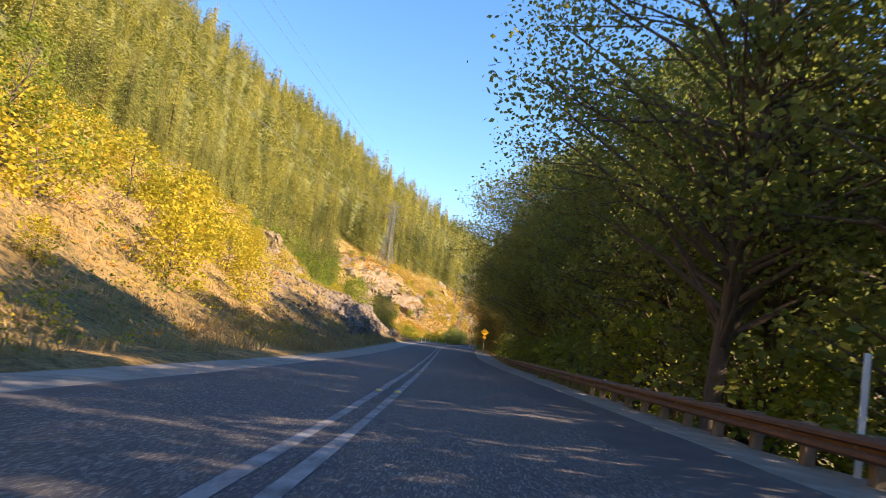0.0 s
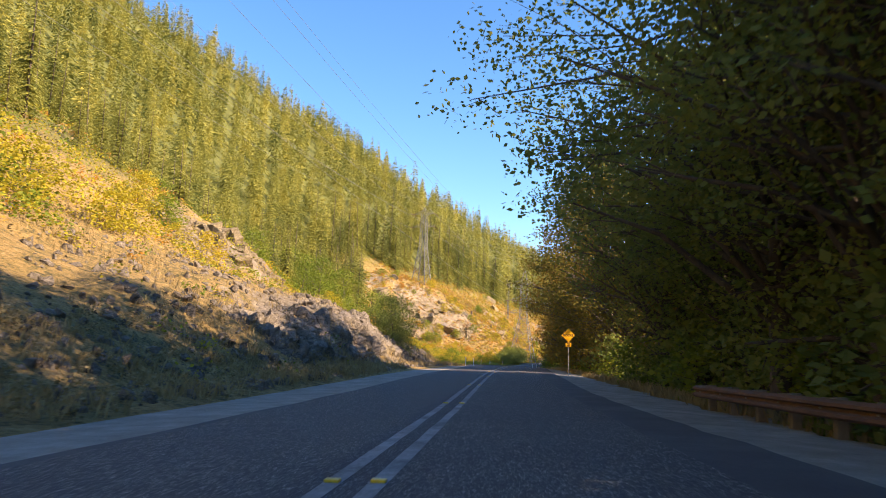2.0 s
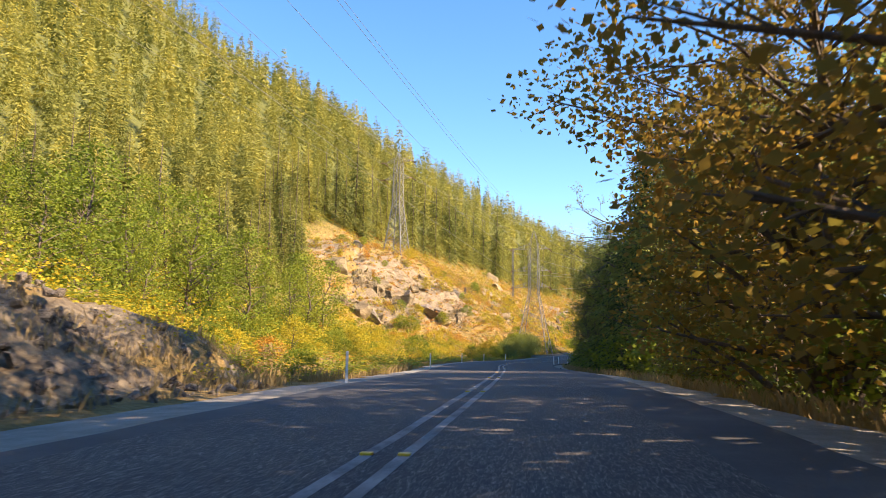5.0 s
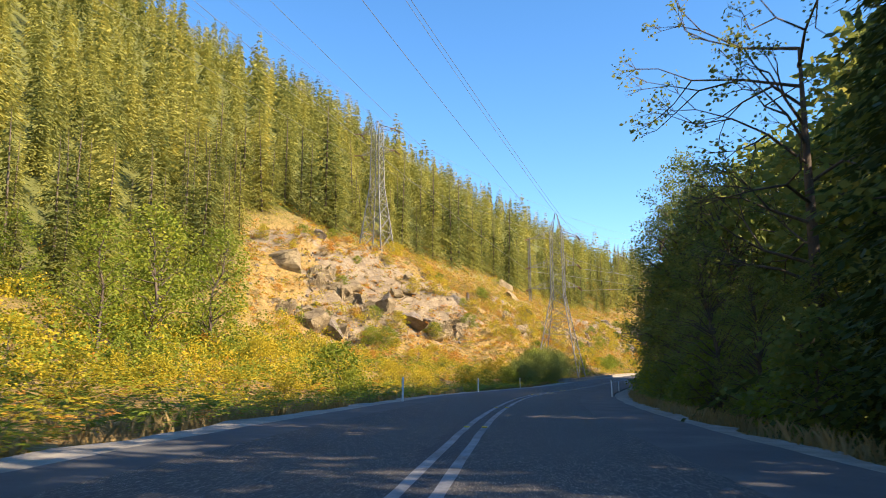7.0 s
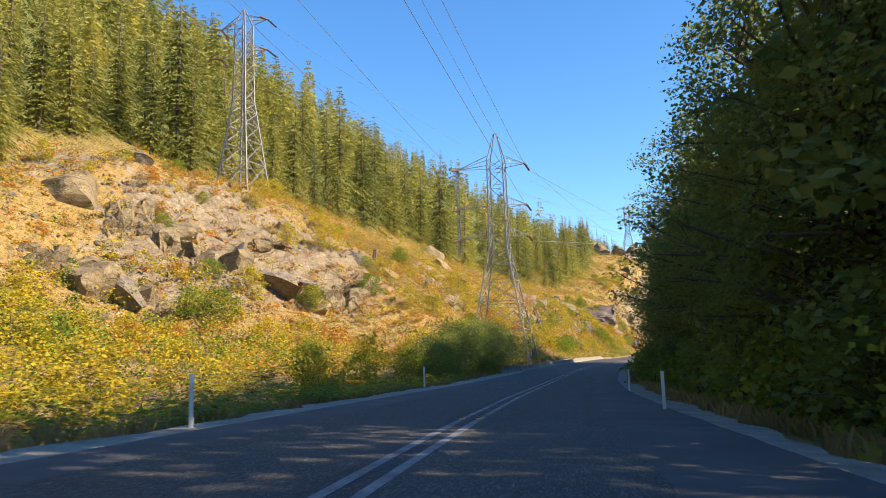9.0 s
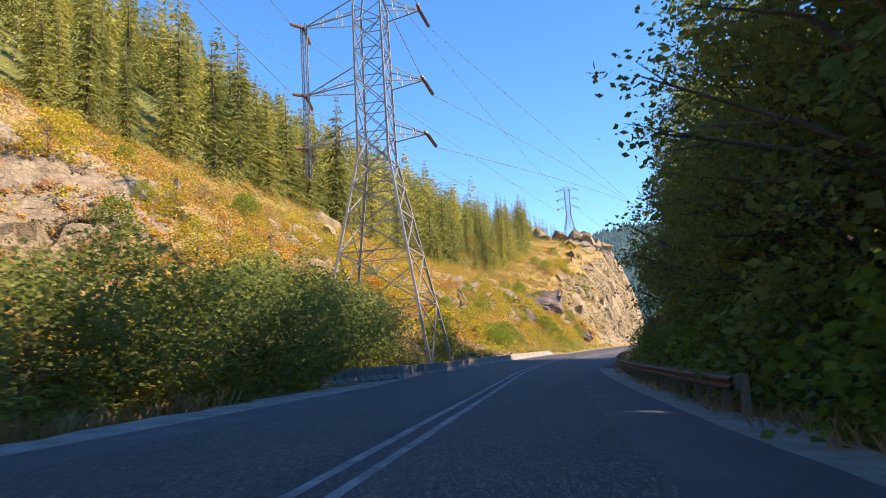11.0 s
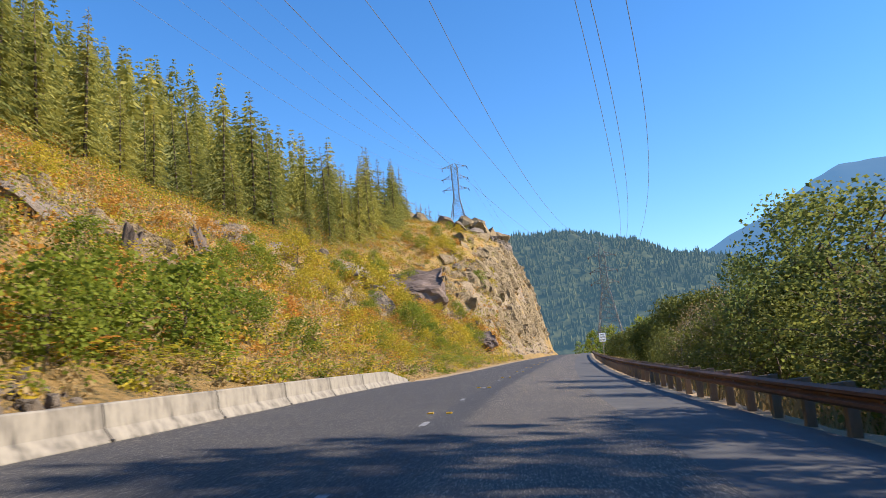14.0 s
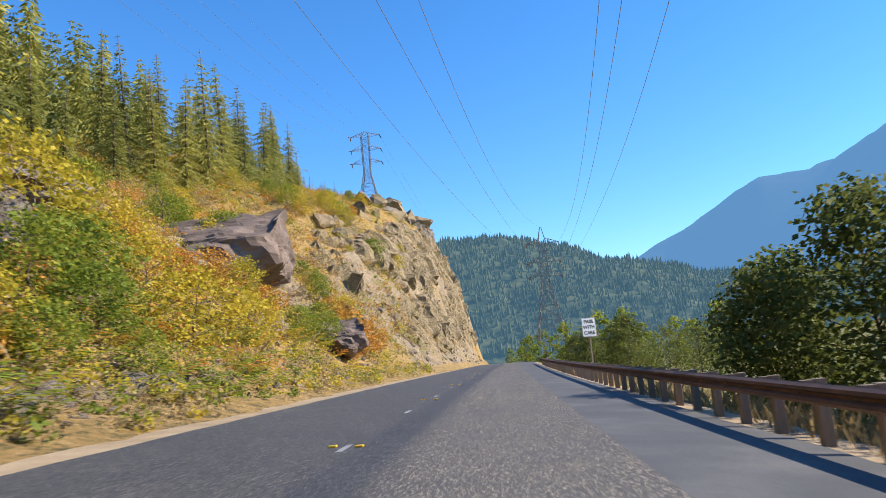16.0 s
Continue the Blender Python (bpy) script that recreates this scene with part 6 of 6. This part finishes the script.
def rocks():
    rng = np.random.default_rng(21)
    meshes = []
    for i in range(8):
        me = boulder_mesh("boulder", 500 + i)
        me.materials.append(MAT["rock" if i % 4 else "rock_grey"])
        meshes.append(me)
    hero = boulder_mesh("boulder", 541, 5, 0.45, 10)
    hero.materials.append(MAT["rock_brown"])
    # station, distance left, half width, half length, half height
    stones = [(469.6, 21.2, 8.0, 6.4, 4.5), (466, 12, 1.4, 2.0, 1.2), (458, 9.4, 2.2, 3.0, 1.7), (292.5, 53.5, 3.6, 2.6, 2.6), (305, 53.8, 1.5, 1.3, 1.7), (640, 44, 4, 5, 4), (648, 30, 4, 5, 3), (662, 26, 5, 6, 4), (395, 44, 2.5, 3.5, 2.0), (405, 52, 2.5, 3.0, 2.4),
              (283, 43.5, 3.0, 2.6, 3.4), (287.5, 45.3, 2.8, 2.4, 3.0), (285.5, 41.3, 2.4, 2.2, 2.4), (298, 43.8, 2.2, 2.0, 1.9), (317.7, 40.6, 1.7, 1.9, 1.6), (303.7, 38.7, 1.5, 1.6, 2.0), (303.5, 33.6, 3.0, 3.0, 1.6), (460, 60, 2.2, 2.8, 1.8),
              (108.8, 9.5, 1.0, 0.9, 0.85), (436, 18.3, 2.2, 2.4, 2.4), (439.5, 17.2, 1.3, 1.5, 1.2), (441, 22.5, 1.6, 2.4, 1.6),
              (640, 54, 4.5, 5.0, 4.6), (646, 58, 4.5, 5.0, 5.4), (651, 55, 3.6, 4.5, 4.0), (634, 50, 3.0, 4.0, 2.6), (648, 37, 4.0, 5.0, 3.6), (655, 33, 4.4, 5.0, 4.4), (658, 28, 3.6, 4.0, 3.6), (626, 30, 3.0, 4.0, 2.4), (610, 26, 3.0, 4.0, 2.6), (590, 31, 2.4, 3.6, 2.0), (565, 27, 2.6, 3.4, 2.2)]
    n_big = len(stones)
    # a broken ledge running down the slope
    for k in range(15):
        t = (k + rng.uniform(-0.3, 0.3)) / 14
        a = rng.uniform(1.1, 2.3)
        stones.append((463 - 25 * t + rng.normal(0, 0.8), 35 - 18 * t + rng.normal(0, 0.6), a * 0.9, a * 1.5, a * 0.75))
    # outcrops: station, distance left, spreads, how many, size
    for s0, l0, ds, dl, n, k in ((287, 46, 4, 3.5, 5, 1.6), (296, 44, 5, 3, 4, 1.4), (304, 38.5, 4, 3, 5, 1.5), (310, 33, 5, 3, 5, 1.5), (315, 40, 5, 3, 5, 1.1), (122, 31, 7, 3, 6, 1.2), (104, 10.0, 9, 0.8, 12, 0.6), (92, 10, 10, 1.2, 12, 0.45),
                                 (436, 28, 9, 4, 8, 1.0), (452, 20, 7, 3, 8, 0.9), (462, 17, 5, 2.5, 8, 0.9), (425, 8.2, 6, 1.0, 10, 0.4), (560, 11, 30, 1.5, 14, 0.9), (352, 26, 10, 5, 9, 0.9), (375, 30, 8, 5, 9, 1.0), (384, 23.5, 6, 4, 11, 0.9), (512, 22, 14, 5, 9, 1.5), (424, 7.6, 9, 0.7, 14, 0.5), (560, 24, 22, 5, 12, 1.6)):
        for _ in range(n):
            a = k * rng.lognormal(0, 0.35)
            stones.append((s0 + rng.normal(0, ds * 0.6), max(8.2, l0 + rng.normal(0, dl * 0.6)), a * rng.uniform(0.7, 1.2), a * rng.uniform(0.8, 1.6), a * rng.uniform(0.55, 1.0)))
    st = np.array(stones)
    p = land(st[:, 0], -st[:, 1])[0]
    for i, (s, left, a, b, c) in enumerate(stones):
        o = new("boulder", hero if i in (0, 2) else meshes[int(rng.integers(8))])
        o.matrix_world = Matrix.Translation((p[i, 0], p[i, 1], p[i, 2] + (-0.8 if i == 0 else c * 0.15 if n_big <= i < n_big + 15 else c * 0.4 if i < n_big and s > 585 else -c * 0.3 if i >= n_big else c * 0.3 if i < 3 else -c * 0.25))) @ (pose(0, 0, 0, 4, 10, heading(s) + 20) if i == 0 else pose(0, 0, 0, rng.normal(0, 12), rng.normal(18, 12), heading(s) + rng.normal(0, 25))) @ Matrix.Diagonal((a, b, c, 1))
        tagged(o, "large weathered boulder bedded in the slope" if i < n_big else "angular block of broken rock in the outcrop", "boulder" if i < n_big else "rock", "boulders on the slope" if i < n_big else "outcrop blocks")
    # loose stones
    small = [boulder_mesh("stone", 520 + i, 1, 0.2) for i in range(4)]
    arr = []
    for me in small:
        v = np.empty(len(me.vertices) * 3)
        me.vertices.foreach_get("co", v)
        arr.append((v.reshape(-1, 3), np.array([tuple(q.vertices) for q in me.polygons])))
        bpy.data.meshes.remove(me)
    vs, fs, n = [], [], 0
    for s0, s1, l0, l1, count, big in ((55, 145, 6.3, 14, 2200, 0.6), (70, 140, 9, 24, 1000, 0.8), (290, 345, 24, 56, 400, 0.8), (395, 480, 6.5, 13, 1100, 0.55), (340, 364, 6.6, 10.5, 700, 0.55), (268, 300, 36, 58, 260, 1.0), (330, 480, 12, 44, 600, 0.6), (480, 640, 7, 14, 400, 1.0)):
        ss, ll = rng.uniform(s0, s1, count), rng.uniform(l0, l1, count)
        p = land(ss, -ll)[0]
        for i in range(count):
            v, f = arr[i % 4]
            k = big * rng.uniform(0.06, 0.5) ** 1.5 * 1.6
            m = np.array(pose(0, 0, 0, rng.uniform(0, 360), rng.uniform(0, 360), rng.uniform(0, 360)).to_3x3())
            vs.append((v * (k, k * rng.uniform(0.6, 1), k * rng.uniform(0.4, 0.9))) @ m + p[i])
            fs.append(f + n)
            n += len(v)
    me = mesh_np("loose_stones", np.concatenate(vs), np.concatenate(fs), MAT["rock_grey"])
    tagged(new("loose_stones", me), "loose broken grey stones fallen along the slope's foot", "stones", kind="stuff")


rocks()


def stump(s, left, high, wide, seed):
    """A weathered stump: flared foot, fluted sides and a splintered, hollow top."""
    rng = np.random.default_rng(seed)
    n, rows = 18, 7
    an = np.arange(n) * 2 * math.pi / n
    flute = 1 + 0.10 * np.sin(an * 5 + rng.uniform(0, 6)) + rng.normal(0, 0.05, n)
    tear = 1 + 0.22 * np.sin(an + rng.uniform(0, 6)) + rng.normal(0, 0.12, n)
    v = []
    for k in range(rows):
        t = k / (rows - 1)
        r = wide * (1.0 + 0.55 * (1 - t) ** 3 - 0.12 * t) * flute
        v.append(np.stack([np.cos(an) * r, np.sin(an) * r, -0.4 + (high * tear + 0.4) * t], -1))
    for k in (0.72, 0.6):
        v.append(np.stack([np.cos(an) * wide * k, np.sin(an) * wide * k, high * tear * (0.9 if k > 0.7 else 0.55)], -1))
    v.append(np.tile((0.0, 0.0, high * 0.5), (n, 1)))
    i = np.arange(n * (rows + 3)).reshape(rows + 3, n)
    j = np.roll(i, -1, 1)
    f = np.stack([i[:-1], j[:-1], j[1:], i[1:]], -1).reshape(-1, 4)
    ob = new("tree_stump", mesh_np("tree_stump", np.concatenate(v), f, MAT["bark"]))
    p = land([s], [-left])[0][0]
    ob.matrix_world = Matrix.Translation(p) @ pose(0, 0, 0, rng.normal(0, 6), rng.normal(0, 6), 0)
    tagged(ob, "dark weathered old tree stump on the open slope", "tree stump", "old stumps on the slope")


for _i, (_s, _l, _h, _w) in enumerate(((385.7, 18.6, 1.5, 0.5), (402.8, 23.3, 1.9, 0.6), (363.2, 13.3, 1.2, 0.3), (404.5, 24.2, 1.1, 0.55), (340, 27, 1.0, 0.4), (333, 33, 1.3, 0.35))):
    stump(_s, _l, _h, _w, 900 + _i)


# ---- grass ----
def grass():
    rng = np.random.default_rng(31)
    s_, l_, h_ = [], [], []
    for s0, s1, a, b, count, h in ((0, 150, -12, -6.4, 14000, 0.38), (38, 100, -10, -5.9, 5000, 0.42), (140, 290, -10, -6.4, 12000, 0.5), (60, 290, 6.7, 9.2, 18000, 0.5), (280, 345, 5.9, 8.0, 2500, 0.4), (345, 520, 6.6, 13, 16000, 0.55), (80, 140, -28, -13, 5000, 0.4), (290, 500, -52, -8, 60000, 0.65), (0, 90, -34, -12, 7000, 0.42)):
        u = rng.uniform(s0, s1, count)
        v = rng.uniform(a, b, count)
        keep = fbm(np.stack([u, v, 0 * u], -1), 0.35, 3, 61) > -0.15
        s_.append(u[keep]), l_.append(v[keep]), h_.append(np.full(keep.sum(), h))
    s, l, h = (np.concatenate(q) for q in (s_, l_, h_))
    p = land(s, l)[0]
    n = len(p)
    a = rng.uniform(0, 6.283, n)
    d = np.stack([np.cos(a), np.sin(a), 0 * a], -1)
    hh = (h * rng.uniform(0.5, 1.3, n))[:, None]
    lean = rng.normal(0, 0.28, (n, 3)) * (1, 1, 0)
    w = 0.012 + 0.016 * rng.uniform(0, 1, (n, 1))
    v = np.stack([p - d * w, p + d * w, p + (lean * 0.4 + (0, 0, 0.6)) * hh + d * w * 0.6, p + (lean + (0, 0, 1)) * hh], 1).reshape(-1, 3)
    me = mesh_np("dry_grass", v, np.arange(4 * n).reshape(-1, 4), MAT["grass_dry"])
    tagged(new("dry_grass", me), "tall dry straw-coloured grass along the verges", "grass", kind="stuff")


grass()


# ---- the distance ----
def far_ridge(name, az0, az1, dist, depth, crest, mat, label, seed, rough, n=160, trees=0):
    """A ridge beyond the valley as a solid slope; crest gives height by bearing."""
    rng = np.random.default_rng(seed)
    az = np.radians(np.linspace(az0, az1, n))
    c = np.interp(np.degrees(az), [q[0] for q in crest], [q[1] for q in crest])
    rows = 60 if trees else 24
    t = np.linspace(0, 1, rows)
    A, T = np.meshgrid(az, t, indexing="ij")
    C = np.repeat(c[:, None], rows, 1)
    R = dist + depth * T
    x, y = 27 + R * np.sin(A), 402 + R * np.cos(A)
    z = C * np.sin(np.clip(T / 0.8, 0, 1) * math.pi / 2) ** 1.1 - np.clip(T - 0.8, 0, 1) * C * 0.8 - 8
    q = np.stack([x.ravel(), y.ravel(), 0 * x.ravel()], -1)
    z = z + rough * fbm(q, 1 / (rough * 7), 4, seed).reshape(z.shape) * np.clip(T * 3, 0, 1)
    p = np.stack([x, y, z], -1).reshape(-1, 3)
    if trees:
        p[:, 2] += rng.uniform(0, 1, len(p)) ** 2 * 4
    i = np.arange(n * rows).reshape(n, rows)
    f = np.stack([i[:-1, :-1], i[1:, :-1], i[1:, 1:], i[:-1, 1:]], -1).reshape(-1, 4)
    ob = new(name, mesh_np(name, p, f, mat, True))
    tagged(ob, label, "mountain", kind="structure")
    if trees:
        pick = rng.integers(0, n - 1, trees) * rows + rng.integers(4, 50, trees)
        pp = p[pick] + rng.uniform(-1, 1, (trees, 3)) * (5, 5, 0) - (0, 0, 2)
        v = np.array([(1, 0, 0), (0, 1, 0), (-1, 0, 0), (0, -1, 0), (0, 0, 1)], float) * (2.5, 2.5, 11)
        f = np.array([(0, 1, 4), (1, 2, 4), (2, 3, 4), (3, 0, 4)])
        vs = (v[None] * rng.uniform(0.6, 1.25, (trees, 1, 1)) + pp[:, None]).reshape(-1, 3)
        fs = (f[None] + (np.arange(trees) * 5)[:, None, None]).reshape(-1, 3)
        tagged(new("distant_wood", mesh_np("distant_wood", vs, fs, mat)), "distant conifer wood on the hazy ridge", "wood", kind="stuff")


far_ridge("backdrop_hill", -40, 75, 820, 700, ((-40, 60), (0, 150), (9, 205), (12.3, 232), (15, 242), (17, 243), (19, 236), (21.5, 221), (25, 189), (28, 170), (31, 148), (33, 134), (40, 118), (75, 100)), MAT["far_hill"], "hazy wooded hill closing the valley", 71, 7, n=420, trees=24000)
far_ridge("backdrop_mountain", 14, 100, 3000, 1100, ((14, 150), (25, 400), (28.3, 502), (31.3, 594), (34, 680), (35.5, 748), (37.4, 798), (40.4, 792), (42.3, 830), (45.5, 935), (55, 1150), (100, 900)), MAT["far_mountain"], "high mountain far down the valley, blue with painted haze", 72, 9)
